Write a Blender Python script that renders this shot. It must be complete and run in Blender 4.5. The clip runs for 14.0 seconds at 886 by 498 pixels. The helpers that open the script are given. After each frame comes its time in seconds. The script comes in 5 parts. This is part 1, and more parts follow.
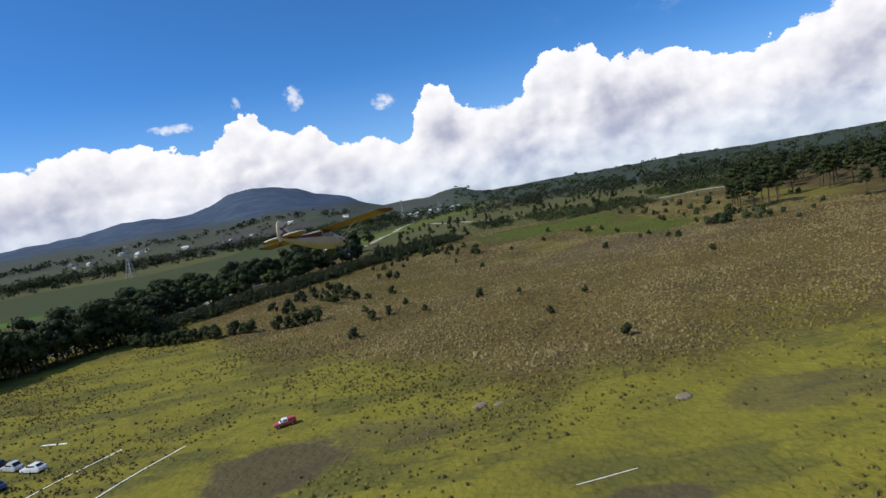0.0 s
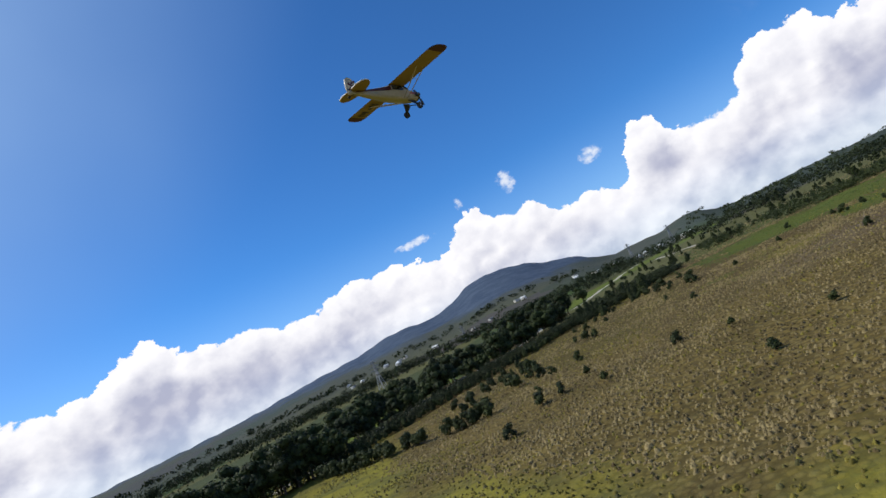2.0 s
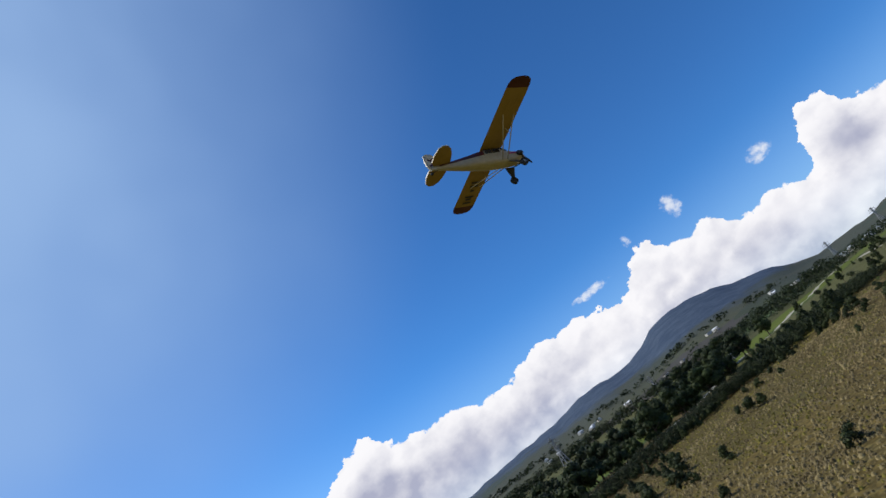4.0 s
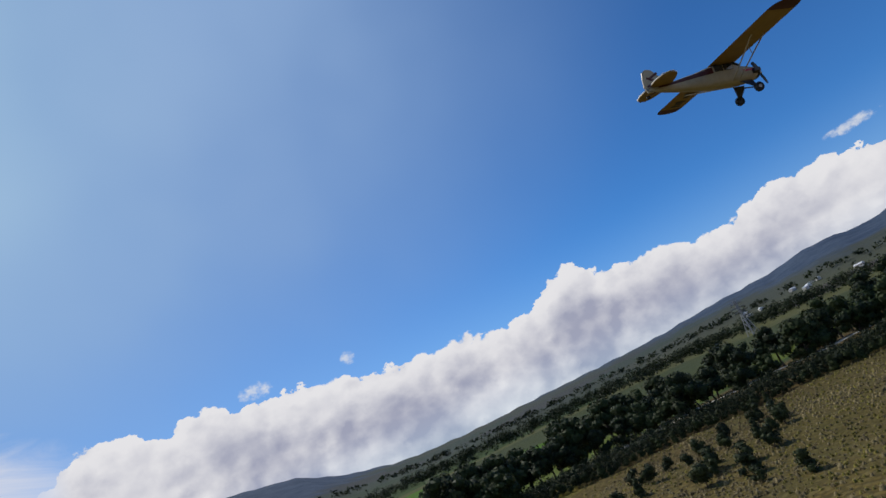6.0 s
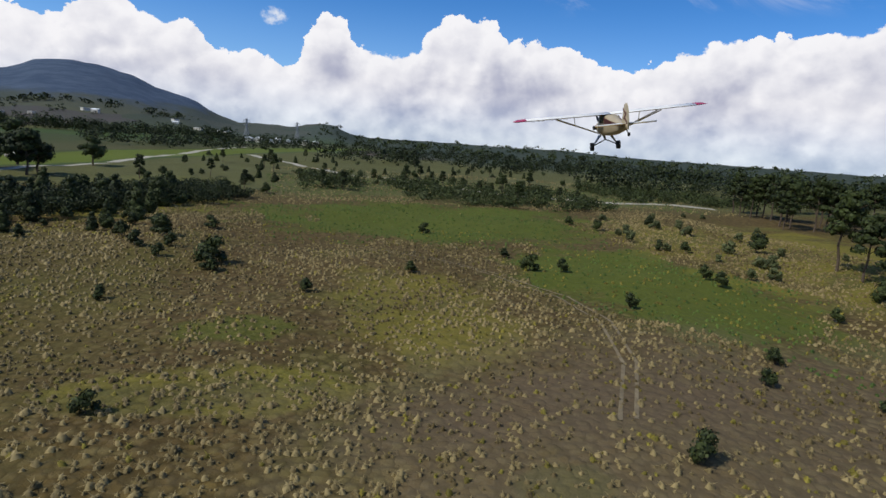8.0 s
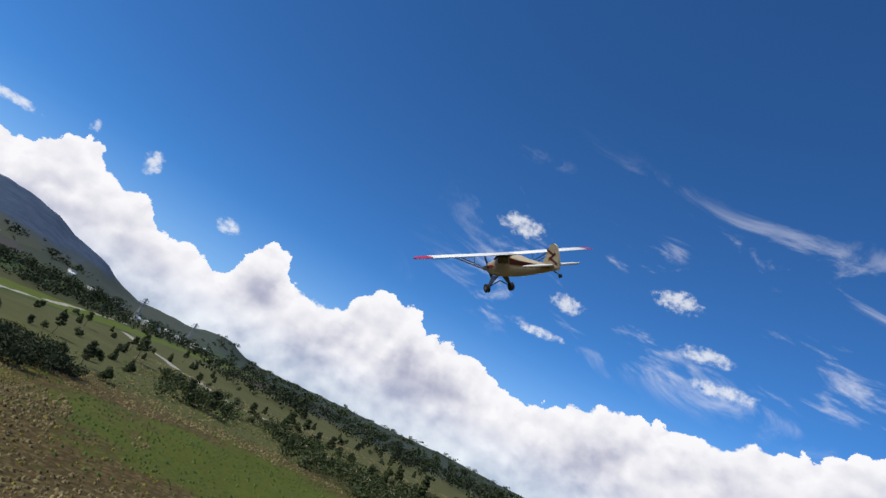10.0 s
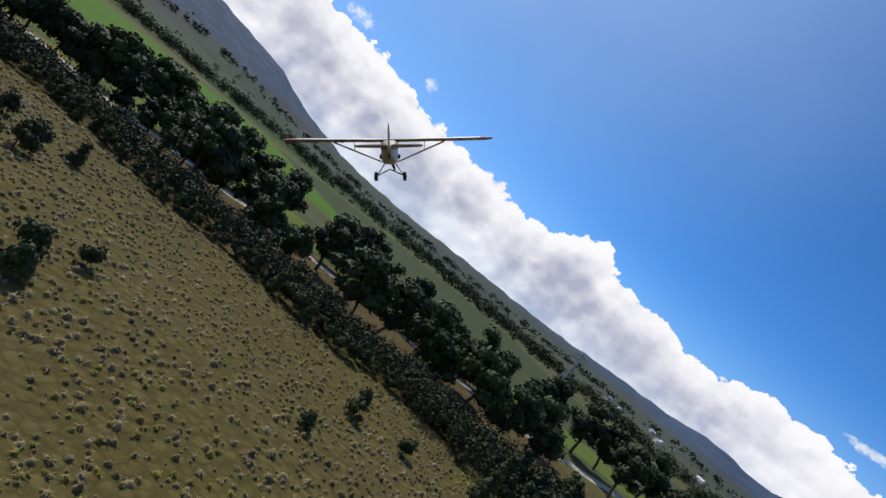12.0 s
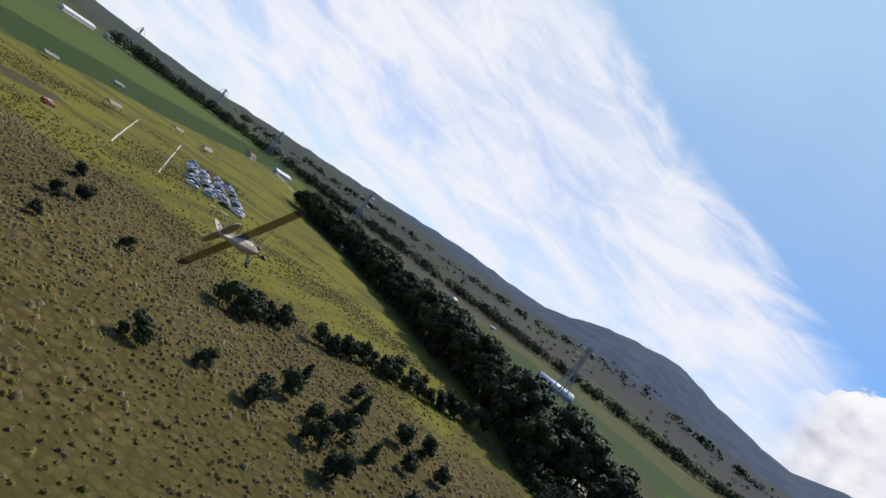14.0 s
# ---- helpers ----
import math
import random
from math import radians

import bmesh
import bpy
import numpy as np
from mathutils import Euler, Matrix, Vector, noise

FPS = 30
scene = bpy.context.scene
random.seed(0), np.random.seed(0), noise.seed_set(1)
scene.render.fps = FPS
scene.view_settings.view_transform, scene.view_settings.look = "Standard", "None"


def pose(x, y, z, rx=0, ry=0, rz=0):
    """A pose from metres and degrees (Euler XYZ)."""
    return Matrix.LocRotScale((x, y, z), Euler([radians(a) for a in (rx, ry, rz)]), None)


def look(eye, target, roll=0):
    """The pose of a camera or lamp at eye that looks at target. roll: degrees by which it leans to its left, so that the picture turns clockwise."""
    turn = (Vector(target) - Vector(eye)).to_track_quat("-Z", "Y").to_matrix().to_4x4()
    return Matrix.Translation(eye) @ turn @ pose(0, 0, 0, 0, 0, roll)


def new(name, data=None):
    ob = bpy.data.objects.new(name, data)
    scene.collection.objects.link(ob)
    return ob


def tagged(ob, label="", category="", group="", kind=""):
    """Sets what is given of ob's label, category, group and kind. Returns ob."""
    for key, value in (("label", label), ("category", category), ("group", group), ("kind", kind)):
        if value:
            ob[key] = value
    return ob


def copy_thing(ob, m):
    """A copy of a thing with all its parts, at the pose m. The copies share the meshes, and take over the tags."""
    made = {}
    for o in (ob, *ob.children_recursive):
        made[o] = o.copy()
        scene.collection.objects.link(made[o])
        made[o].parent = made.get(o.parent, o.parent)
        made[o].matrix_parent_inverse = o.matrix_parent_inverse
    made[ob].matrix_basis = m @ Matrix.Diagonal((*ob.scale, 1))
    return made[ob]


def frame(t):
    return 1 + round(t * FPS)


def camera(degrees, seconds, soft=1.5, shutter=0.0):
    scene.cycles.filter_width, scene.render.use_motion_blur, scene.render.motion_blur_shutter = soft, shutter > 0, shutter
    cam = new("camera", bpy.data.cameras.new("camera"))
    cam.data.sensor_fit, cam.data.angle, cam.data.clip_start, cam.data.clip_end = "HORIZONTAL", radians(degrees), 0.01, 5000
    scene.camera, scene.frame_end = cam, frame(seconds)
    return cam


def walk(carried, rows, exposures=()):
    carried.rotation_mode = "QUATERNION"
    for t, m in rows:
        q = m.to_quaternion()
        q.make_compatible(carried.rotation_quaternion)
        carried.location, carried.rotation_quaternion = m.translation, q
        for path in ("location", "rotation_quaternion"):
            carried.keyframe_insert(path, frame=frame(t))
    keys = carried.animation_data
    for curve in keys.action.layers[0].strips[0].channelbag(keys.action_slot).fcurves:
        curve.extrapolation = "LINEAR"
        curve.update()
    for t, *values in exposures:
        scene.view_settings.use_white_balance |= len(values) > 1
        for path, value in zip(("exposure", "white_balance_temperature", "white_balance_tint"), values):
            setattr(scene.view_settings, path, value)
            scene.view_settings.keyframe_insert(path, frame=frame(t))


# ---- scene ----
cam = camera(74.42, 14.0, shutter=0.0)
PATH = [
    (0.00, pose(-0.00, 0.00, 32.68, 84.70, 9.88, -3.64)),
    (0.50, pose(5.86, 8.69, 29.97, 86.28, 14.12, 1.66)),
    (1.00, pose(11.35, 17.47, 27.35, 88.83, 15.79, 8.33)),
    (1.50, pose(16.33, 27.34, 24.91, 92.88, 18.39, 15.51)),
    (2.00, pose(20.24, 37.96, 23.01, 98.86, 25.48, 21.12)),
    (2.50, pose(23.72, 48.94, 21.73, 108.14, 26.95, 27.49)),
    (3.00, pose(27.11, 60.54, 21.21, 113.86, 29.01, 34.26)),
    (3.20, pose(28.53, 65.31, 21.10, 113.85, 30.26, 37.39)),
    (3.70, pose(32.20, 77.58, 20.78, 115.01, 32.37, 41.55)),
    (4.25, pose(36.34, 91.23, 20.36, 117.72, 34.88, 46.40)),
    (4.80, pose(40.24, 104.96, 20.15, 119.98, 35.90, 51.04)),
    (5.30, pose(43.27, 117.40, 20.38, 119.91, 34.05, 54.65)),
    (5.50, pose(44.03, 122.35, 20.84, 118.62, 31.14, 57.20)),
    (6.00, pose(45.20, 134.61, 22.39, 109.23, 23.51, 63.94)),
    (6.50, pose(44.24, 146.10, 24.20, 105.11, 26.02, 67.26)),
    (7.00, pose(41.74, 157.96, 25.76, 96.93, 23.84, 45.42)),
    (7.50, pose(40.32, 171.98, 26.12, 83.93, 7.91, 9.76)),
    (8.00, pose(40.28, 186.49, 24.63, 79.52, -4.44, -15.57)),
    (8.20, pose(40.49, 191.71, 23.96, 82.00, -6.34, -27.40)),
    (8.50, pose(40.99, 197.99, 23.42, 86.17, -8.64, -38.51)),
    (8.85, pose(41.66, 204.62, 22.93, 93.05, -11.49, -44.44)),
    (9.25, pose(42.50, 211.59, 22.56, 101.40, -15.27, -43.64)),
    (9.65, pose(43.36, 218.28, 22.40, 107.70, -19.92, -36.70)),
    (10.00, pose(44.07, 224.20, 22.45, 109.46, -24.97, -27.21)),
    (10.30, pose(44.63, 229.53, 22.64, 106.76, -30.22, -17.61)),
    (10.50, pose(44.92, 233.26, 23.11, 102.56, -34.98, -9.31)),
    (11.00, pose(45.23, 241.67, 23.98, 94.19, -42.83, 11.45)),
    (11.50, pose(43.47, 247.83, 23.73, 90.81, -45.02, 33.87)),
    (12.00, pose(41.74, 253.51, 23.13, 90.55, -40.53, 57.47)),
    (12.50, pose(38.08, 258.55, 23.13, 92.86, -37.72, 76.84)),
    (13.00, pose(33.04, 261.69, 24.10, 95.80, -38.62, 98.74)),
    (13.50, pose(28.34, 264.91, 25.36, 93.43, -35.47, 113.50)),
    (14.00, pose(24.37, 266.55, 26.55, 91.04, -36.73, 127.83)),
]

walk(cam, PATH, [(0.0, 0.0), (3.0, 0.06), (5.5, -0.34), (6.0, -0.36), (6.5, -0.32), (7.0, -0.28), (7.5, -0.16), (8.2, -0.12), (10.5, -0.06), (11.5, -0.1), (12.0, -0.04), (12.5, 0.04), (13.0, 0.02), (14.0, -0.06)])

# ---- light ----
SUN_YAW, SUN_EL = 98.0, 48.0          # degrees left of north, degrees up
sun_way = Vector((-math.sin(radians(SUN_YAW)) * math.cos(radians(SUN_EL)), math.cos(radians(SUN_YAW)) * math.cos(radians(SUN_EL)), math.sin(radians(SUN_EL))))
sun_data = bpy.data.lights.new("sun", "SUN")
sun_data.energy, sun_data.angle, sun_data.color = 3.7, radians(0.53), (1.0, 0.95, 0.86)
sun = new("sun", sun_data)
sun.matrix_world = look(sun_way * 100, (0, 0, 0))


class Nodes:
    """Short hand for a node tree."""

    def __init__(self, tree):
        self.tree = tree
        tree.nodes.clear()

    def add(self, kind, **sockets):
        node = self.tree.nodes.new(kind)
        for key, value in sockets.items():
            self.put(node.inputs[key.replace("_", " ")], value)
        return node

    def put(self, socket, value):
        if isinstance(value, bpy.types.NodeSocket):
            self.tree.links.new(value, socket)
        else:
            socket.default_value = value

    def math(self, op, a, b=0.0, c=0.0, clamp=False):
        node = self.tree.nodes.new("ShaderNodeMath")
        node.operation, node.use_clamp = op, clamp
        for k, value in enumerate((a, b, c)):
            self.put(node.inputs[k], value)
        return node.outputs[0]

    def vmath(self, op, a, b=(0, 0, 0), scale=1.0):
        node = self.tree.nodes.new("ShaderNodeVectorMath")
        node.operation = op
        self.put(node.inputs[0], a)
        self.put(node.inputs[1], b)
        if op == "SCALE":
            self.put(node.inputs["Scale"], scale)
        return node.outputs["Value"] if op in ("DOT_PRODUCT", "LENGTH", "DISTANCE") else node.outputs[0]

    def noise(self, vector, scale, detail=4.0, rough=0.55, distort=0.0):
        node = self.add("ShaderNodeTexNoise", Vector=vector, Scale=scale, Detail=detail, Roughness=rough, Distortion=distort)
        return node.outputs[0]

    def ramp(self, x, lo, hi, a=0.0, b=1.0):
        """Smooth step from a at lo to b at hi."""
        node = self.tree.nodes.new("ShaderNodeMapRange")
        node.interpolation_type = "SMOOTHSTEP"
        for k, value in enumerate((x, lo, hi, a, b)):
            self.put(node.inputs[k], value)
        return node.outputs[0]

    def mix(self, t, a, b):
        node = self.tree.nodes.new("ShaderNodeMix")
        node.data_type = "RGBA"
        self.put(node.inputs[0], t)
        for socket, value in ((node.inputs[6], a), (node.inputs[7], b)):
            self.put(socket, (*value, 1.0) if isinstance(value, tuple) and len(value) == 3 else value)
        return node.outputs[2]

    def split(self, v):
        node = self.tree.nodes.new("ShaderNodeSeparateXYZ")
        self.put(node.inputs[0], v)
        return node.outputs

    def join(self, x, y, z):
        node = self.tree.nodes.new("ShaderNodeCombineXYZ")
        for k, value in enumerate((x, y, z)):
            self.put(node.inputs[k], value)
        return node.outputs[0]


def build_sky():
    world = bpy.data.worlds.new("sky")
    scene.world = world
    world.use_nodes = True
    n = Nodes(world.node_tree)
    sky = n.tree.nodes.new("ShaderNodeTexSky")
    sky.sky_type, sky.sun_disc = "NISHITA", False
    sky.sun_elevation, sky.sun_rotation = radians(SUN_EL), radians(-SUN_YAW)
    sky.altitude, sky.air_density, sky.dust_density, sky.ozone_density = 2400.0, 1.0, 0.6, 2.0
    way = n.add("ShaderNodeTexCoord").outputs["Generated"]
    way = n.vmath("NORMALIZE", way)
    x, y, z = n.split(way)
    az = n.math("MULTIPLY", n.math("ARCTAN2", n.math("MULTIPLY", x, -1.0), y), 57.29578)
    el = n.math("MULTIPLY", n.math("ARCSINE", z), 57.29578)
    flat = n.join(az, n.math("MULTIPLY", el, 1.15), 0.0)
    # the cumulus bank: its top by heading, with billows
    top = n.tree.nodes.new("ShaderNodeFloatCurve")
    heap = ((-180, 8), (-120, 9), (-75, 12), (-62, 14.3), (-58, 12.9), (-53, 11.7), (-46, 10.6), (-41, 10.1), (-36, 8.9), (-31, 7.6), (-27, 9.3), (-21.5, 9.5), (-19, 11.2), (-16, 11.3), (-13.6, 9.7), (-12.2, 8.1), (-8, 7.7), (-6.4, 9.0), (-4.3, 10.5), (-3, 10.0), (-2.2, 7.2), (-0.5, 5.8),
            (3, 6.9), (5.5, 6.9), (7.2, 8.2), (10.2, 8.1), (13.3, 10.6), (15.5, 9.2), (19, 7.7), (23.5, 8.8), (28, 8.7), (32, 7.4), (38, 8.8), (43, 8.9), (46.8, 11.0), (49, 9.9), (54, 8.3), (58, 9.1), (63, 9.1), (68.5, 9.6), (71.5, 10.4), (80, 10.9), (83, 11.7), (86, 10.9), (89.5, 12.0), (93, 11.7), (96, 9), (180, 8))
    line = top.mapping.curves[0]
    spots = [((a + 180) / 360, e / 20) for a, e in heap]
    line.points[0].location, line.points[1].location = spots[0], spots[-1]
    for p in spots[1:-1]:
        line.points.new(*p)
    top.mapping.update()
    wob = n.math("MULTIPLY", n.math("SUBTRACT", n.noise(flat, 0.75, 5.0, 0.6), 0.5), 1.6)
    n.put(top.inputs["Value"], n.math("DIVIDE", n.math("ADD", n.math("ADD", az, wob), 180.0), 360.0))
    vor = n.tree.nodes.new("ShaderNodeTexVoronoi")
    vor.feature = "SMOOTH_F1"
    n.put(vor.inputs["Vector"], n.vmath("ADD", flat, n.join(wob, wob, 0.0)))
    n.put(vor.inputs["Scale"], 0.55)
    n.put(vor.inputs["Smoothness"], 0.35)
    puffy = n.math("SUBTRACT", 0.45, vor.outputs["Distance"])
    fine = n.math("SUBTRACT", n.noise(flat, 1.7, 6.0, 0.6), 0.5)
    edge = n.math("SUBTRACT", n.math("MULTIPLY", top.outputs[0], 20.0), el)
    edge = n.math("ADD", edge, n.math("ADD", n.math("MULTIPLY", puffy, 1.55), n.math("MULTIPLY", fine, 1.0)))
    soft = n.ramp(n.noise(flat, 0.09, 2.0), 0.45, 0.7, 0.07, 0.35)
    bank = n.math("MULTIPLY", n.math("DIVIDE", edge, soft, clamp=True), n.ramp(az, 97.0, 93.0))
    # light on the billows: the slope of the relief towards the sun
    lift = n.math("ADD", n.math("MULTIPLY", vor.outputs["Distance"], -1.0), n.math("MULTIPLY", n.noise(flat, 0.42, 4.0, 0.5), 1.5))
    aside = n.vmath("ADD", flat, (0.7, 0.9, 0.0))
    vor2 = n.tree.nodes.new("ShaderNodeTexVoronoi")
    vor2.feature = "SMOOTH_F1"
    n.put(vor2.inputs["Vector"], n.vmath("ADD", aside, n.join(wob, wob, 0.0)))
    n.put(vor2.inputs["Scale"], 0.55)
    n.put(vor2.inputs["Smoothness"], 0.35)
    lift2 = n.math("ADD", n.math("MULTIPLY", vor2.outputs["Distance"], -1.0), n.math("MULTIPLY", n.noise(aside, 0.42, 4.0, 0.5), 1.5))
    lit = n.math("SUBTRACT", lift, lift2)
    deep = n.ramp(edge, 0.0, 4.5)
    lit = n.math("ADD", n.math("MULTIPLY", lit, 0.36), n.math("SUBTRACT", 0.98, n.math("MULTIPLY", deep, 0.24)), clamp=True)
    base = n.ramp(n.noise(n.vmath("ADD", flat, (40.0, 7.0, 0.0)), 0.12, 5.0, 0.5), 0.40, 0.66)
    lit = n.math("SUBTRACT", lit, n.math("MULTIPLY", n.math("MULTIPLY", base, deep), 0.66), clamp=True)
    white = n.mix(lit, (0.44, 0.46, 0.60), (1.0, 0.99, 1.02))
    # lone puffs
    puffs = 0.0
    for a, e, wide, tall in ((0.5, 9.7, 1.5, 1.0), (8.8, 11.2, 1.2, 1.4), (69.0, 11.5, 0.9, 0.85), (78.0, 11.7, 2.0, 1.0), (14.0, 11.3, 0.6, 0.7), (19.6, 9.7, 2.6, 0.6), (-31.0, 14.1, 3.4, 0.6), (-48.0, 15.0, 4.0, 0.9),
                             (-25.2, 23.0, 3.2, 1.4), (-32.5, 17.6, 2.4, 1.1), (-42.3, 21.4, 3.0, 1.3), (-46.0, 17.5, 3.2, 1.0)):
        du = n.math("DIVIDE", n.math("SUBTRACT", az, a), wide)
        dv = n.math("DIVIDE", n.math("SUBTRACT", el, e), tall)
        d2 = n.math("ADD", n.math("MULTIPLY", du, du), n.math("MULTIPLY", dv, dv))
        puffs = n.math("MAXIMUM", puffs, n.math("SUBTRACT", 1.0, d2))
    tuft = n.ramp(n.math("ADD", puffs, n.math("MULTIPLY", n.math("SUBTRACT", n.noise(flat, 1.1, 5.0, 0.65), 0.55), 2.6)), 0.15, 1.1)
    tuft = n.math("MULTIPLY", tuft, n.ramp(puffs, 0.0, 0.4))
    # thin high cloud: a wide fan in the south-west, streaks in the north-east
    streak = n.noise(n.join(n.math("MULTIPLY", n.math("ADD", az, n.math("MULTIPLY", el, 0.9)), 0.05), n.math("MULTIPLY", n.math("SUBTRACT", el, n.math("MULTIPLY", az, 0.25)), 0.16), 3.0), 1.6, 6.0, 0.62, 0.6)
    fan_edge = n.math("ADD", n.math("SUBTRACT", n.math("MULTIPLY", n.math("SUBTRACT", az, 89.5), 0.43), n.math("SUBTRACT", el, 11.0)), n.math("MULTIPLY", n.math("SUBTRACT", streak, 0.5), 7.0))
    fan = n.math("MULTIPLY", n.ramp(fan_edge, -0.6, 3.4), n.math("MULTIPLY", n.ramp(az, 84.0, 102.0), n.ramp(az, 179.0, 160.0)))
    fan = n.math("MULTIPLY", fan, n.math("MULTIPLY", n.ramp(el, 40.0, 20.0), n.ramp(streak, 0.30, 0.64, 0.52, 1.0)))
    wisp = n.math("MULTIPLY", n.ramp(streak, 0.53, 0.75), n.math("MULTIPLY", n.ramp(az, -14.0, -28.0), n.math("MULTIPLY", n.ramp(el, 11.5, 15.0), n.ramp(el, 34.0, 23.0))))
    veil = n.math("MULTIPLY", n.ramp(n.noise(flat, 0.022, 3.0, 0.5), 0.2, 0.8, 0.35, 1.0), n.math("MULTIPLY", n.ramp(az, 22.0, 90.0), n.math("MULTIPLY", n.ramp(el, 6.0, 34.0), n.ramp(az, 70.0, 104.0, 0.12, 0.85))))
    near_sun = n.math("MULTIPLY", n.ramp(n.vmath("DOT_PRODUCT", way, tuple(sun_way)), 0.48, 1.0, 0.0, 0.95), n.ramp(n.noise(flat, 0.03, 3.0, 0.5), 0.25, 0.75, 0.6, 1.0))
    blue = n.vmath("SCALE", sky.outputs[0], scale=0.115)
    blue = n.vmath("MULTIPLY", blue, (0.345, 0.80, 1.25))
    low = n.ramp(el, 14.0, -2.0, 0.0, 0.5)
    shade = n.mix(low, blue, (0.55, 0.72, 0.92))
    shade = n.mix(n.math("MAXIMUM", fan, n.math("MULTIPLY", wisp, 0.75)), n.mix(veil, n.mix(near_sun, shade, (0.34, 0.52, 0.84)), (0.52, 0.76, 0.96)), (0.90, 0.915, 1.0))
    shade = n.mix(n.math("MULTIPLY", tuft, 0.72), shade, (0.97, 0.98, 1.0))
    shade = n.mix(n.math("MULTIPLY", bank, n.ramp(el, -1.5, 5.5, 0.72, 1.0)), shade, white)
    out = n.add("ShaderNodeOutputWorld")
    back = n.add("ShaderNodeBackground", Color=shade, Strength=1.0)
    n.tree.links.new(back.outputs[0], out.inputs[0])


build_sky()


# ---- materials ----
def material(name, rough=0.8, metal=0.0, spec=0.3):
    m = bpy.data.materials.new(name)
    m.use_nodes = True
    n = Nodes(m.node_tree)
    out = n.add("ShaderNodeOutputMaterial")
    b = n.add("ShaderNodeBsdfPrincipled", Roughness=rough, Metallic=metal)
    n.put(b.inputs["Specular IOR Level"], spec)
    n.tree.links.new(b.outputs[0], out.inputs[0])
    return m, n, b


def grainy(name, dark, light, scale, rough=0.8, metal=0.0, spec=0.3, bump=0.0, fine=8.0, per_object=0.0):
    """A colour with grain at two scales."""
    m, n, b = material(name, rough, metal, spec)
    at = n.add("ShaderNodeTexCoord").outputs["Object"]
    f = n.math("ADD", n.math("MULTIPLY", n.noise(at, scale), 0.65), n.math("MULTIPLY", n.noise(at, scale * fine), 0.35))
    if per_object:
        f = n.math("ADD", f, n.math("MULTIPLY", n.math("SUBTRACT", n.add("ShaderNodeObjectInfo").outputs["Random"], 0.5), per_object))
    c = n.mix(n.ramp(f, 0.3, 0.7), dark, light)
    n.put(b.inputs["Base Color"], c)
    if bump:
        k = n.add("ShaderNodeBump", Strength=bump, Height=n.noise(at, scale * fine))
        n.tree.links.new(k.outputs[0], b.inputs["Normal"])
    return m


def foliage(name, dark, light, scale=0.5, glow_through=0.0):
    m, n, b = material(name, 0.7, 0.0, 0.25)
    at = n.add("ShaderNodeTexCoord").outputs["Object"]
    island = n.add("ShaderNodeNewGeometry").outputs["Random Per Island"]
    own = n.add("ShaderNodeObjectInfo").outputs["Random"]
    f = n.math("ADD", n.math("MULTIPLY", n.noise(at, scale), 0.8), n.math("ADD", n.math("MULTIPLY", island, 0.35), n.math("MULTIPLY", own, 0.25)))
    c = n.mix(n.ramp(f, 0.4, 0.95), dark, light)
    n.put(b.inputs["Base Color"], c)
    if glow_through:
        thin = n.add("ShaderNodeBsdfTranslucent", Color=c)
        both = n.add("ShaderNodeMixShader", Fac=glow_through)
        n.tree.links.new(b.outputs[0], both.inputs[1])
        n.tree.links.new(thin.outputs[0], both.inputs[2])
        n.tree.links.new(both.outputs[0], [o for o in n.tree.nodes if o.type == "OUTPUT_MATERIAL"][0].inputs[0])
    return m


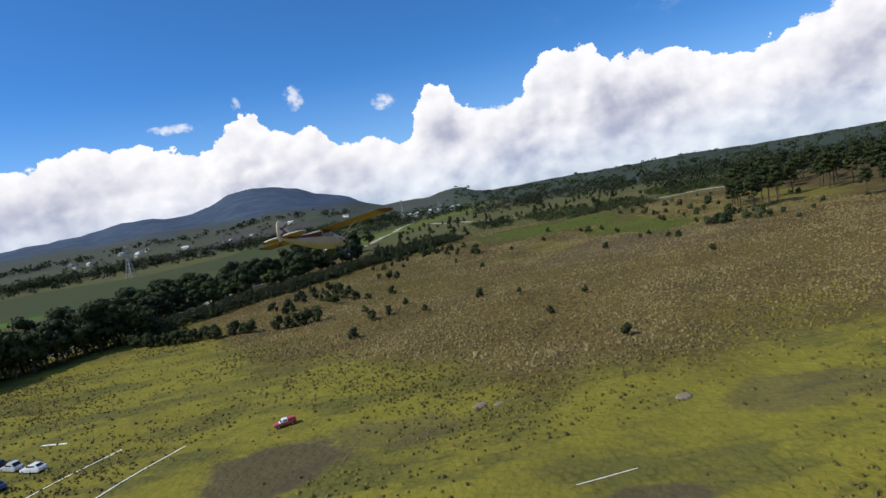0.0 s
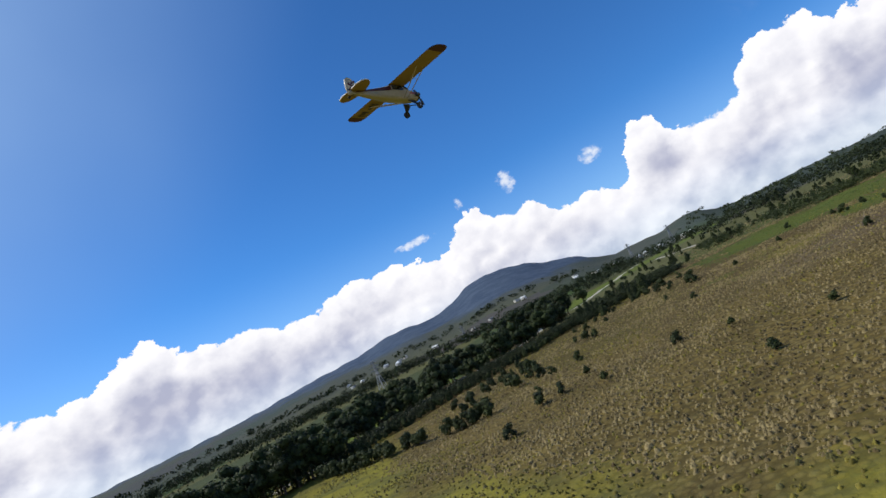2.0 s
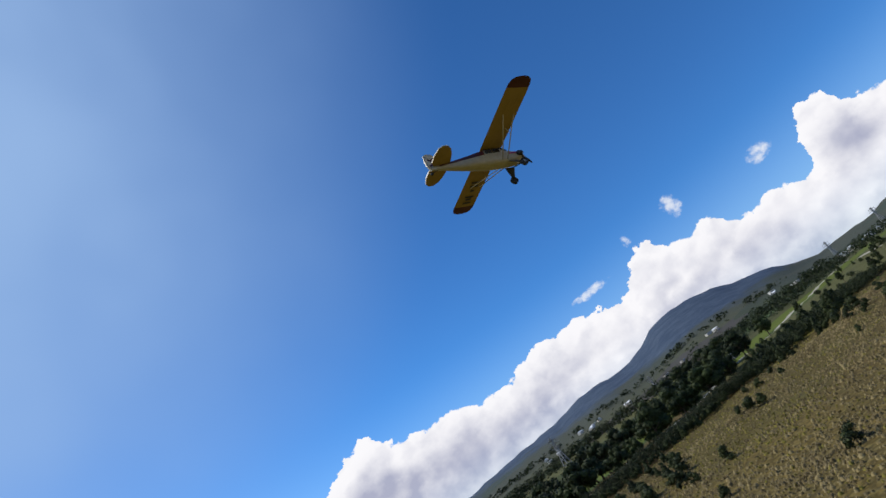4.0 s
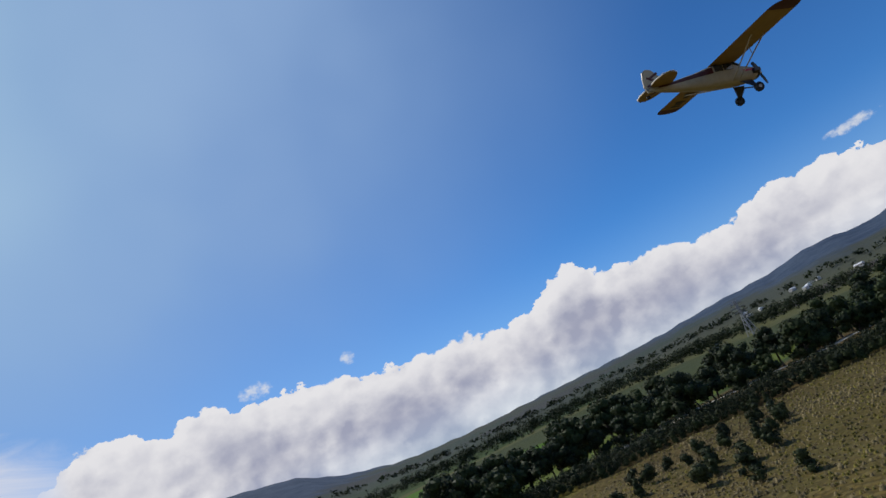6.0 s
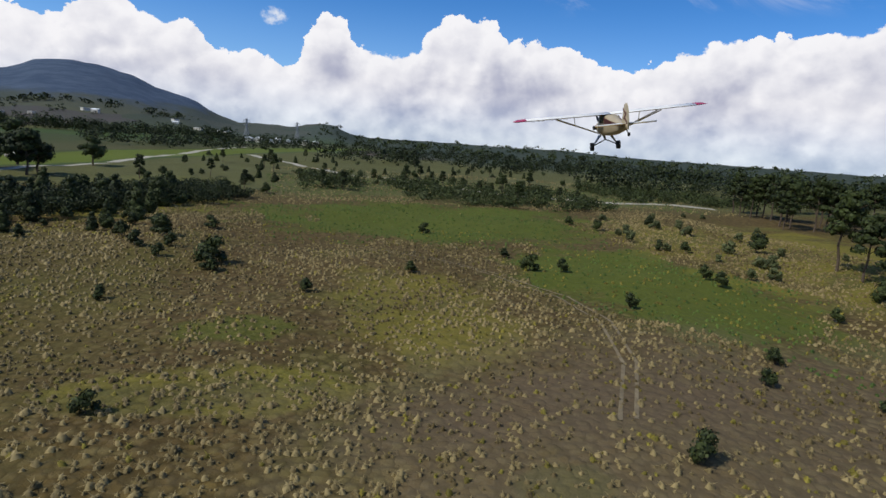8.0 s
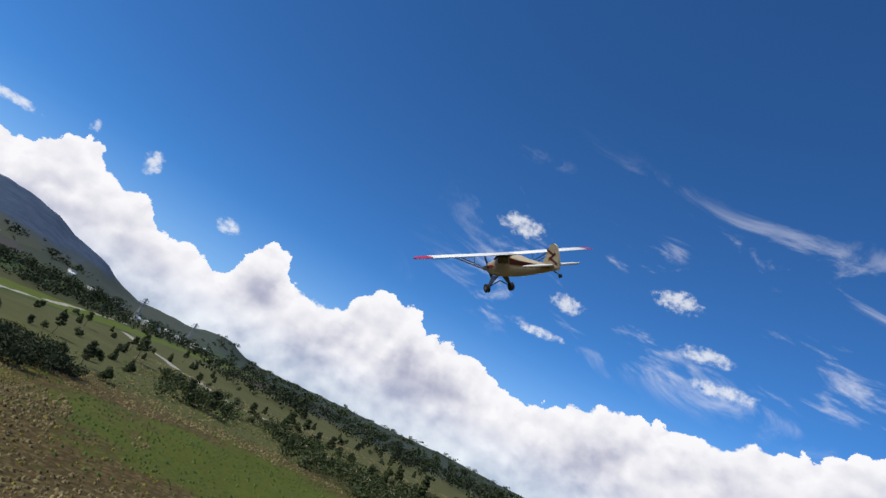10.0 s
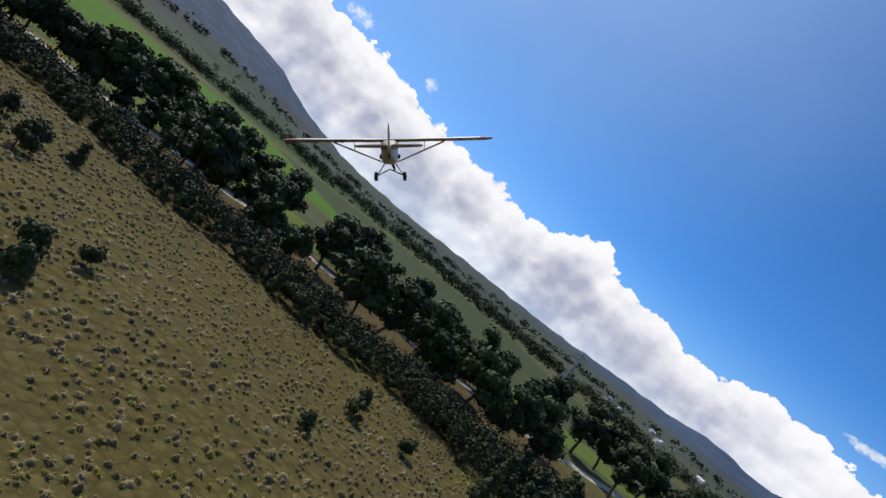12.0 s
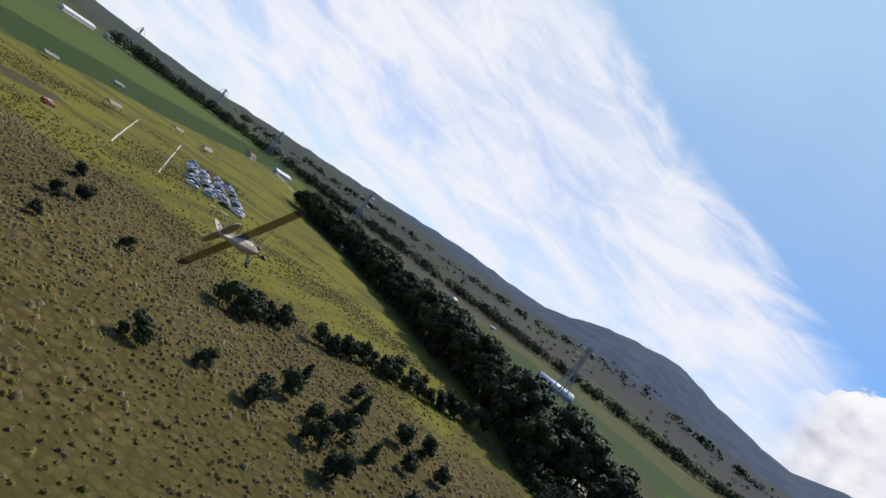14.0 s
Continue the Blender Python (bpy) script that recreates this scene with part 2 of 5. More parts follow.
def ground_material():
    m, n, b = material("grassland", 0.95, 0.0, 0.1)
    at = n.add("ShaderNodeNewGeometry").outputs["Position"]
    x, y, z = n.split(at)
    big = n.noise(at, 0.011, 5.0, 0.6)
    mid = n.noise(n.vmath("ADD", at, (300.0, 0.0, 0.0)), 0.045, 5.0, 0.62)
    small = n.noise(at, 0.28, 4.0, 0.65)
    tiny = n.noise(at, 1.5, 3.0, 0.7)
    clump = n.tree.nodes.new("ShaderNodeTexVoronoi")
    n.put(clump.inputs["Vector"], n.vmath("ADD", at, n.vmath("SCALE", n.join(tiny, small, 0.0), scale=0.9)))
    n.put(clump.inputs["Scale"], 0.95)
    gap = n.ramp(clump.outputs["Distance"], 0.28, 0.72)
    hue = n.split(clump.outputs["Color"])[0]
    dry = n.mix(small, (0.104, 0.074, 0.018), (0.240, 0.172, 0.046))
    dry = n.mix(n.ramp(tiny, 0.42, 0.68), dry, (0.13, 0.105, 0.036))
    dry = n.mix(n.math("MULTIPLY", n.ramp(mid, 0.46, 0.64), 0.55), dry, (0.072, 0.050, 0.022))
    bare = n.mix(small, (0.056, 0.036, 0.013), (0.120, 0.080, 0.031))
    bare = n.mix(n.math("MULTIPLY", n.ramp(tiny, 0.42, 0.68), 0.6), bare, (0.142, 0.104, 0.052))
    bare = n.mix(n.math("MULTIPLY", n.ramp(mid, 0.50, 0.62), 0.6), bare, (0.088, 0.086, 0.020))
    dry = n.mix(n.ramp(n.math("ADD", n.math("ADD", y, n.math("MULTIPLY", x, 0.3)), n.math("MULTIPLY", n.math("SUBTRACT", big, 0.5), 160.0)), 190.0, 260.0, 0.25, 1.0), dry, bare)
    green = n.mix(small, (0.124, 0.112, 0.015), (0.256, 0.222, 0.034))
    green = n.mix(n.math("MULTIPLY", n.ramp(tiny, 0.45, 0.7), 0.4), green, (0.085, 0.105, 0.022))
    lush = n.mix(small, (0.050, 0.066, 0.010), (0.100, 0.118, 0.018))
    # the mown field in the south, the dry slope, the lush hollow in the north
    rim = n.math("MAXIMUM", n.math("SUBTRACT", 80.0, n.math("MULTIPLY", x, 1.65)), n.math("SUBTRACT", 111.0, n.math("MULTIPLY", x, 0.88)))
    rim = n.math("MAXIMUM", rim, 94.0)
    yy = n.math("ADD", n.math("SUBTRACT", y, rim), n.math("MULTIPLY", n.math("SUBTRACT", mid, 0.5), 70.0))
    south = n.ramp(yy, 18.0, -14.0)
    south = n.math("MULTIPLY", south, n.ramp(big, 0.68, 0.45, 0.55, 1.0))
    weedy = n.math("MULTIPLY", n.ramp(n.noise(n.vmath("MULTIPLY", at, (0.6, 1.5, 1.0)), 0.06, 6.0, 0.68), 0.46, 0.60), 0.75)
    green = n.mix(weedy, green, n.mix(tiny, (0.055, 0.058, 0.016), (0.13, 0.125, 0.04)))
    dry = n.mix(n.math("MULTIPLY", n.ramp(hue, 0.45, 0.95), 0.45), dry, (0.175, 0.140, 0.055))
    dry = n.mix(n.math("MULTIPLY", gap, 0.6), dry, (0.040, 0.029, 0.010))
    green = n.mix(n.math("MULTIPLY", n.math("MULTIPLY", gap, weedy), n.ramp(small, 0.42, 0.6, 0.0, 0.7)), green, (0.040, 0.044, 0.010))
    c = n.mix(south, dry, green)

    def spot(cx, cy, rx, ry, soft=0.5):
        du = n.math("DIVIDE", n.math("SUBTRACT", x, cx), rx)
        dv = n.math("DIVIDE", n.math("SUBTRACT", y, cy), ry)
        d = n.math("SQRT", n.math("ADD", n.math("MULTIPLY", du, du), n.math("MULTIPLY", dv, dv)))
        d = n.math("ADD", d, n.math("MULTIPLY", n.math("SUBTRACT", n.noise(at, 0.07, 6.0, 0.7), 0.5), 2.1))
        return n.ramp(d, 1.0 + soft * 0.3, 1.0 - soft * 0.5)

    c = n.mix(n.math("MULTIPLY", spot(86.0, 348.0, 52.0, 36.0), 0.9), c, lush)
    c = n.mix(n.math("MULTIPLY", spot(107.0, 276.0, 23.0, 38.0), 0.9), c, lush)
    c = n.mix(n.math("MULTIPLY", spot(-15.0, 268.0, 42.0, 62.0), 0.45), c, n.mix(tiny, (0.056, 0.048, 0.012), (0.124, 0.104, 0.028)))
    c = n.mix(n.math("MULTIPLY", spot(60.0, 262.0, 13.0, 22.0), 0.5), c, green)
    c = n.mix(n.math("MULTIPLY", spot(36.0, 240.0, 14.0, 6.0), 0.5), c, green)
    c = n.mix(n.math("MULTIPLY", spot(36.0, 256.0, 7.0, 4.5), 0.6), c, lush)
    c = n.mix(n.math("MULTIPLY", spot(61.0, 220.0, 4.0, 3.0), 0.5), c, lush)
    c = n.mix(n.math("MULTIPLY", spot(175.0, 300.0, 50.0, 60.0), 0.6), c, green)
    c = n.mix(n.math("MULTIPLY", spot(0.0, 390.0, 26.0, 60.0), 0.6), c, green)
    c = n.mix(n.math("MULTIPLY", spot(86.0, 224.0, 48.0, 26.0, 0.9), 0.5), c, n.mix(tiny, (0.075, 0.056, 0.034), (0.170, 0.130, 0.084)))
    soil = n.mix(small, (0.055, 0.042, 0.028), (0.10, 0.08, 0.05))
    c = n.mix(n.math("MULTIPLY", spot(-25.0, 82.0, 12.0, 8.0), 0.85), c, soil)
    c = n.mix(n.math("MULTIPLY", spot(-8.0, 89.0, 11.0, 6.0), 0.45), c, soil)
    c = n.mix(n.math("MULTIPLY", spot(20.0, 56.0, 7.0, 3.5), 0.8), c, soil)
    c = n.mix(n.math("MULTIPLY", spot(48.0, 72.0, 12.0, 7.0), 0.5), c, soil)
    c = n.mix(n.math("MULTIPLY", spot(70.0, 232.0, 20.0, 8.0, 0.9), 0.35), c, (0.10, 0.07, 0.045))
    c = n.mix(n.math("MULTIPLY", n.ramp(y, 375.0, 410.0), 0.75), c, n.mix(mid, (0.055, 0.066, 0.022), (0.125, 0.128, 0.05)))
    # farmland beyond the road and all round
    far_x = n.math("ADD", x, n.math("MULTIPLY", y, -0.41))
    beyond = n.ramp(far_x, -238.0, -246.0)
    farm = n.math("MAXIMUM", beyond, n.ramp(n.vmath("DISTANCE", at, (40.0, 210.0, 0.0)), 520.0, 620.0))
    cell = n.tree.nodes.new("ShaderNodeTexVoronoi")
    cell.distance = "CHEBYCHEV"
    turned = n.join(n.math("ADD", n.math("MULTIPLY", x, 0.0042), n.math("MULTIPLY", y, -0.0013)), n.math("ADD", n.math("MULTIPLY", y, 0.0021), n.math("MULTIPLY", x, 0.0008)), 0.0)
    n.put(cell.inputs["Vector"], turned)
    n.put(cell.inputs["Scale"], 1.0)
    pick = n.split(cell.outputs["Color"])[0]
    plot = n.mix(n.ramp(pick, 0.30, 0.34), (0.048, 0.074, 0.020), (0.095, 0.092, 0.032))
    plot = n.mix(n.ramp(pick, 0.55, 0.58), plot, (0.052, 0.062, 0.022))
    plot = n.mix(n.ramp(pick, 0.74, 0.77), plot, (0.080, 0.062, 0.054))
    plot = n.mix(n.ramp(pick, 0.88, 0.90), plot, (0.070, 0.092, 0.040))
    plot = n.mix(n.math("MULTIPLY", n.ramp(mid, 0.45, 0.62), 0.5), plot, (0.045, 0.06, 0.03))
    strip = n.math("MULTIPLY", n.ramp(far_x, -400.0, -408.0), n.ramp(far_x, -740.0, -730.0))
    strip = n.math("MULTIPLY", strip, n.math("MULTIPLY", n.ramp(y, 205.0, 215.0), n.ramp(y, 400.0, 392.0)))
    lime = n.math("MULTIPLY", n.ramp(far_x, -246.0, -252.0), n.ramp(far_x, -300.0, -292.0))
    vivid = n.mix(small, (0.052, 0.115, 0.009), (0.078, 0.150, 0.014))
    plot = n.mix(n.math("MULTIPLY", lime, 0.8), plot, (0.105, 0.130, 0.018))
    plot = n.mix(strip, plot, vivid)
    near_strip = n.math("MULTIPLY", n.ramp(far_x, -300.0, -306.0), n.ramp(far_x, -392.0, -384.0))
    plot = n.mix(n.math("MULTIPLY", near_strip, n.ramp(big, 0.4, 0.6, 0.3, 1.0)), plot, (0.074, 0.070, 0.030))
    c = n.mix(farm, c, plot)
    # crops in the south-west beyond the lawn
    slope = n.math("SUBTRACT", y, n.math("MULTIPLY", x, 0.90))
    crop = n.math("MULTIPLY", n.ramp(slope, 34.0, 28.0), n.math("MULTIPLY", n.ramp(y, 30.0, 20.0), n.ramp(x, -22.0, -40.0)))
    crop = n.math("MULTIPLY", crop, n.ramp(n.vmath("DISTANCE", at, (40.0, 210.0, 0.0)), 1100.0, 900.0))
    leafy = n.mix(n.ramp(slope, -60.0, -68.0), n.mix(small, (0.030, 0.052, 0.014), (0.052, 0.080, 0.022)), n.mix(mid, (0.075, 0.115, 0.026), (0.105, 0.130, 0.036)))
    leafy = n.mix(n.ramp(slope, -220.0, -240.0), leafy, (0.085, 0.105, 0.034))
    c = n.mix(crop, c, leafy)
    # wooded slopes of the far hills, with distance haze painted into their colours
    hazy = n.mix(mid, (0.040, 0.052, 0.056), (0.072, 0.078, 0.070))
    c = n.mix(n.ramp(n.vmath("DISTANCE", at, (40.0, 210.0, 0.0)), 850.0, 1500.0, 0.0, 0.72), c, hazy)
    # the blue of the woods is aerial haze put into the base colour
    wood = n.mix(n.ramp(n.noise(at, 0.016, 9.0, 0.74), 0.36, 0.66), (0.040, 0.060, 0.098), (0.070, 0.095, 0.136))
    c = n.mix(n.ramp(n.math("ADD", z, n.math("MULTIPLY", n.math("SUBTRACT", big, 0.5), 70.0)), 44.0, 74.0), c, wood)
    rise = n.math("MULTIPLY", n.ramp(x, 140.0, 260.0), n.ramp(n.vmath("DISTANCE", at, (40.0, 210.0, 0.0)), 430.0, 700.0))
    c = n.mix(rise, c, n.mix(n.noise(at, 0.03, 6.0, 0.7), (0.026, 0.038, 0.028), (0.052, 0.062, 0.044)))
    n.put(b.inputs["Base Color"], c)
    k = n.add("ShaderNodeBump", Strength=0.6, Distance=0.3, Height=n.math("ADD", n.math("MULTIPLY", n.math("SUBTRACT", 1.0, gap), 0.5), n.math("ADD", n.math("MULTIPLY", small, 1.0), n.math("MULTIPLY", tiny, 0.5))))
    n.tree.links.new(k.outputs[0], b.inputs["Normal"])
    return m


GROUND = ground_material()
PINE = foliage("pine_needles", (0.010, 0.016, 0.006), (0.038, 0.052, 0.011))
BROADLEAF = foliage("dark_leaves", (0.010, 0.017, 0.006), (0.04, 0.057, 0.012))
SHRUB = foliage("juniper_leaves", (0.012, 0.019, 0.007), (0.045, 0.059, 0.014), 1.2)
SCRUB = foliage("scrub_leaves", (0.045, 0.055, 0.022), (0.10, 0.115, 0.045), 1.0)
WEED = foliage("olive_weeds", (0.050, 0.047, 0.012), (0.135, 0.115, 0.030), 0.6)
STRAW = foliage("dry_bunch_grass", (0.084, 0.060, 0.021), (0.300, 0.232, 0.102), 0.05, 0.12)
HERB = foliage("green_bunch_grass", (0.090, 0.074, 0.011), (0.240, 0.200, 0.032), 0.05, 0.12)
LUSH = foliage("lush_grass", (0.040, 0.068, 0.012), (0.105, 0.150, 0.026), 0.05, 0.1)
BARK = grainy("bark", (0.05, 0.036, 0.025), (0.12, 0.09, 0.065), 6.0, 0.9, bump=0.4)
TRACK = grainy("pale_road_dust", (0.26, 0.24, 0.19), (0.42, 0.38, 0.32), 0.3, 0.9)
WORN = grainy("worn_track_soil", (0.11, 0.085, 0.05), (0.22, 0.175, 0.105), 0.8, 0.95)
CHALK = grainy("white_chalk_line", (0.60, 0.58, 0.48), (0.80, 0.78, 0.70), 2.0, 0.9)
ROOF_TIN = grainy("white_sheet_roof", (0.62, 0.63, 0.64), (0.82, 0.82, 0.82), 0.3, 0.45, 0.0, 0.4)
ROOF_RED = grainy("red_clay_tiles", (0.32, 0.10, 0.06), (0.46, 0.17, 0.10), 1.2, 0.85)
PLASTER = grainy("pale_plaster", (0.50, 0.47, 0.42), (0.68, 0.64, 0.58), 0.6, 0.9)
BRICKWORK = grainy("grey_block_wall", (0.24, 0.21, 0.19), (0.36, 0.33, 0.30), 1.5, 0.9)
DARK_GAP = grainy("dark_doorway", (0.02, 0.02, 0.02), (0.05, 0.045, 0.04), 1.0, 0.7)
STEEL = grainy("galvanised_steel", (0.22, 0.23, 0.24), (0.36, 0.37, 0.38), 1.0, 0.5, 0.6)
RUBBER = grainy("black_rubber", (0.012, 0.012, 0.012), (0.035, 0.035, 0.034), 12.0, 0.75)
GLASS = grainy("tinted_car_glass", (0.015, 0.018, 0.022), (0.03, 0.035, 0.04), 2.0, 0.08, 0.0, 0.6)


# ---- building helpers ----
def mesh_of(name, verts, faces, mats, smooth=False, slots=None):
    me = bpy.data.meshes.new(name)
    me.from_pydata([tuple(v) for v in verts], [], [tuple(f) for f in faces])
    for m in mats if isinstance(mats, (list, tuple)) else [mats]:
        me.materials.append(m)
    if smooth:
        me.polygons.foreach_set("use_smooth", [True] * len(me.polygons))
    if slots is not None:
        me.polygons.foreach_set("material_index", slots)
    me.update()
    return me


def quick_mesh(name, verts, quads, mat):
    """A mesh of many faces with the same number of corners, from arrays."""
    verts, quads = np.asarray(verts, np.float32), np.asarray(quads, np.int32)
    me = bpy.data.meshes.new(name)
    k = quads.shape[1]
    me.vertices.add(len(verts))
    me.vertices.foreach_set("co", verts.ravel())
    me.loops.add(quads.size)
    me.loops.foreach_set("vertex_index", quads.ravel())
    me.polygons.add(len(quads))
    me.polygons.foreach_set("loop_start", np.arange(len(quads), dtype=np.int32) * k)
    me.polygons.foreach_set("loop_total", np.full(len(quads), k, np.int32))
    me.materials.append(mat)
    me.update(calc_edges=True)
    me.validate()
    return me


def part(name, bm, mat, parent, label="", smooth=False):
    """Links a bmesh as one mesh object under a thing or a part."""
    me = bpy.data.meshes.new(name)
    bm.to_mesh(me)
    bm.free()
    me.materials.append(mat)
    if smooth:
        me.polygons.foreach_set("use_smooth", [True] * len(me.polygons))
    ob = new(name, me)
    ob.parent = parent
    if label:
        ob["label"] = label
    return ob


def thing(name, label, category, m=None, group="", kind=""):
    ob = new(name)
    ob.empty_display_size = 0.2
    if m is not None:
        ob.matrix_basis = m
    return tagged(ob, label, category, group, kind)


def box(sx, sy, sz, at=(0, 0, 0), bevel=0.0, turn=None):
    bm = bmesh.new()
    bmesh.ops.create_cube(bm, size=1.0)
    bmesh.ops.scale(bm, vec=(sx, sy, sz), verts=bm.verts)
    if bevel:
        bmesh.ops.bevel(bm, geom=bm.edges[:], offset=bevel, segments=2, affect="EDGES", profile=0.5)
    if turn is not None:
        bmesh.ops.transform(bm, matrix=turn, verts=bm.verts)
    bmesh.ops.translate(bm, vec=at, verts=bm.verts)
    return bm


def rod(a, b, r, sides=8, r2=None):
    bm = bmesh.new()
    a, b = Vector(a), Vector(b)
    bmesh.ops.create_cone(bm, cap_ends=True, segments=sides, radius1=r, radius2=r if r2 is None else r2, depth=(b - a).length)
    q = (b - a).to_track_quat("Z", "Y").to_matrix().to_4x4()
    bmesh.ops.transform(bm, matrix=Matrix.Translation((a + b) / 2) @ q, verts=bm.verts)
    return bm


def loft(rings, cap=True):
    """Skins rings of equal length."""
    bm = bmesh.new()
    rows = [[bm.verts.new(p) for p in ring] for ring in rings]
    k = len(rows[0])
    for a, b in zip(rows, rows[1:]):
        for i in range(k):
            bm.faces.new((a[i], a[(i + 1) % k], b[(i + 1) % k], b[i]))
    if cap:
        bm.faces.new(rows[0][::-1])
        bm.faces.new(rows[-1])
    bmesh.ops.recalc_face_normals(bm, faces=bm.faces)
    return bm


def merge(target, other):
    """Adds one bmesh to another."""
    me = bpy.data.meshes.new("scrap")
    other.to_mesh(me)
    other.free()
    target.from_mesh(me)
    bpy.data.meshes.remove(me)
    return target


# ---- the land ----
CENTRE = (40.0, 210.0)
# heading (degrees left of north), half width in degrees, height in metres of each far hill
HILLS = ((-70, 14, 20), (-50, 9, 6), (-38, 7, 5), (-27, 3, 20), (-17, 5, 14), (-4.5, 1.7, 48), (1, 3, 36), (7.5, 2, 81), (11.5, 2.2, 100), (15, 2.4, 125), (18.5, 2.2, 117), (22, 2.2, 62), (26.5, 3, 99), (32, 4, 73), (38, 4, 55), (44.5, 4.5, 45), (52, 5, 43), (60, 5, 36), (68, 4, 34), (74, 3, 61),
         (79, 2.6, 105), (84, 3, 142), (88.5, 2.6, 119), (94, 3, 111), (99, 3, 131), (103, 2.4, 131), (107, 2.6, 141), (111, 2.6, 92), (116, 4, 86), (124, 4.5, 81), (132, 5, 56), (142, 7, 46), (170, 16, 26))


def ground(x, y):
    """The height of the land; works on arrays too."""
    x, y = np.asarray(x, float), np.asarray(y, float)
    dx, dy = x - CENTRE[0], y - CENTRE[1]
    r = np.hypot(dx, dy)
    az = np.degrees(np.arctan2(-dx, dy))
    z = 0.5 * np.sin(x * 0.045 + 1.3) * np.cos(y * 0.037) + 0.35 * np.sin(x * 0.11 - y * 0.083) + 0.2 * np.sin(y * 0.19 + x * 0.05)
    z = z * np.clip(1.2 - r / 900, 0, 1)
    z = z + 6 * np.tanh((0.0098 * (x + 20) + 0.0111 * (y - 220)) / 6) * np.clip(1.5 - r / 900, 0, 1)
    ridge = np.zeros_like(r)
    for a, w, h in HILLS:
        d = (az - a + 180) % 360 - 180
        ridge = ridge + h * np.exp(-0.5 * (d / w) ** 2)
    ridge = ridge + 2 * np.sin(az * 4.7 + 1.0) + 1.2 * np.sin(az * 9.1)
    s = np.clip((r - 900) / 1500, 0, 1)
    return z + (s * s * (3 - 2 * s)) * np.maximum(ridge, 4.0) * (1 + 0.006 * np.sin(r * 0.012 + az * 0.35))


def build_ground():
    radii = [0.0] + [3.0 * k for k in range(1, 34)]
    while radii[-1] < 4600:
        radii.append(radii[-1] * 1.032 + 1)
    seg = 420
    ang = np.linspace(0, 2 * np.pi, seg, endpoint=False)
    rr = np.array(radii[1:])
    xs = CENTRE[0] + rr[:, None] * np.cos(ang)[None]
    ys = CENTRE[1] + rr[:, None] * np.sin(ang)[None]
    zs = ground(xs, ys)
    v = np.stack([xs, ys, zs], -1).reshape(-1, 3)
    i, j = np.meshgrid(np.arange(len(rr) - 1), np.arange(seg), indexing="ij")
    q = np.stack([i * seg + j, (i + 1) * seg + j, (i + 1) * seg + (j + 1) % seg, i * seg + (j + 1) % seg], -1).reshape(-1, 4)
    me = quick_mesh("ground", v, q, GROUND)
    bm = bmesh.new()
    bm.from_mesh(me)
    bm.verts.ensure_lookup_table()
    mid = bm.verts.new((CENTRE[0], CENTRE[1], float(ground(*CENTRE))))
    bm.verts.ensure_lookup_table()
    for k in range(seg):
        bm.faces.new((bm.verts[k], bm.verts[(k + 1) % seg], mid))
    bm.to_mesh(me)
    bm.free()
    me.polygons.foreach_set("use_smooth", [True] * len(me.polygons))
    tagged(new("ground", me), "dry grassland with green meadows, farmland and wooded far hills", "ground", kind="structure")


build_ground()


def ribbon(name, pts, width, mat, label, lift=0.05, step=4.0, kind="structure", category="road"):
    """A strip that lies on the land along a line."""
    line = [Vector(p) for p in pts]
    dense = []
    for a, b in zip(line, line[1:]):
        k = max(1, int((b - a).length / step))
        dense += [a.lerp(b, i / k) for i in range(k)]
    dense.append(line[-1])
    v, f = [], []
    for i, p in enumerate(dense):
        d = (dense[min(i + 1, len(dense) - 1)] - dense[max(i - 1, 0)]).normalized()
        s = Vector((d.y, -d.x)) * width / 2 * (1 + 0.12 * math.sin(i * 1.7))
        for e in (-1, 1):
            q = p + s * e
            v.append((q.x, q.y, float(ground(q.x, q.y)) + lift))
    for i in range(len(dense) - 1):
        f.append((2 * i, 2 * i + 1, 2 * i + 3, 2 * i + 2))
    return tagged(new(name, mesh_of(name, v, f, mat)), label, category, kind=kind)


ROAD = [(-330, -260), (-262, -60), (-226, 40), (-185, 148), (-153, 208), (-134, 238), (-118, 263), (-108, 286), (-100, 310), (-90, 330), (-76, 350), (-65, 374), (-60, 410), (-51, 450), (-41, 476), (-25, 560), (10, 800)]
ribbon("road", ROAD, 5.0, TRACK, "pale dusty country road behind the roadside trees", 0.06)
ribbon("road", [(20, 640), (41, 580), (69, 515), (95, 484), (118, 446), (160, 420), (230, 405)], 5.0, TRACK, "pale dirt track through the scrub", 0.05)


# ---- plants ----
def leaf_cloud(rng, blobs, count, size):
    """Leaf quads round blobs (x, y, z, r, squash), as arrays."""
    w = np.array([b[3] ** 2 for b in blobs])
    pick = rng.choice(len(blobs), count, p=w / w.sum())
    B = np.array(blobs)[pick]
    d = rng.normal(size=(count, 3))
    d /= np.linalg.norm(d, axis=1, keepdims=True)
    c = B[:, :3] + d * (B[:, 3] * rng.uniform(0.72, 1.12, count))[:, None] * np.stack([np.ones(count), np.ones(count), B[:, 4]], -1)
    u = np.cross(d, rng.normal(size=(count, 3)))
    u /= np.linalg.norm(u, axis=1, keepdims=True)
    w2 = np.cross(d, u) + 0.5 * d * rng.normal(size=(count, 1))
    s = (size * rng.uniform(0.6, 1.4, count))[:, None]
    v = np.stack([c - u * s, c - w2 * s * 0.7, c + u * s, c + w2 * s * 0.7], 1)
    return v.reshape(-1, 3), np.arange(count * 4).reshape(-1, 4)


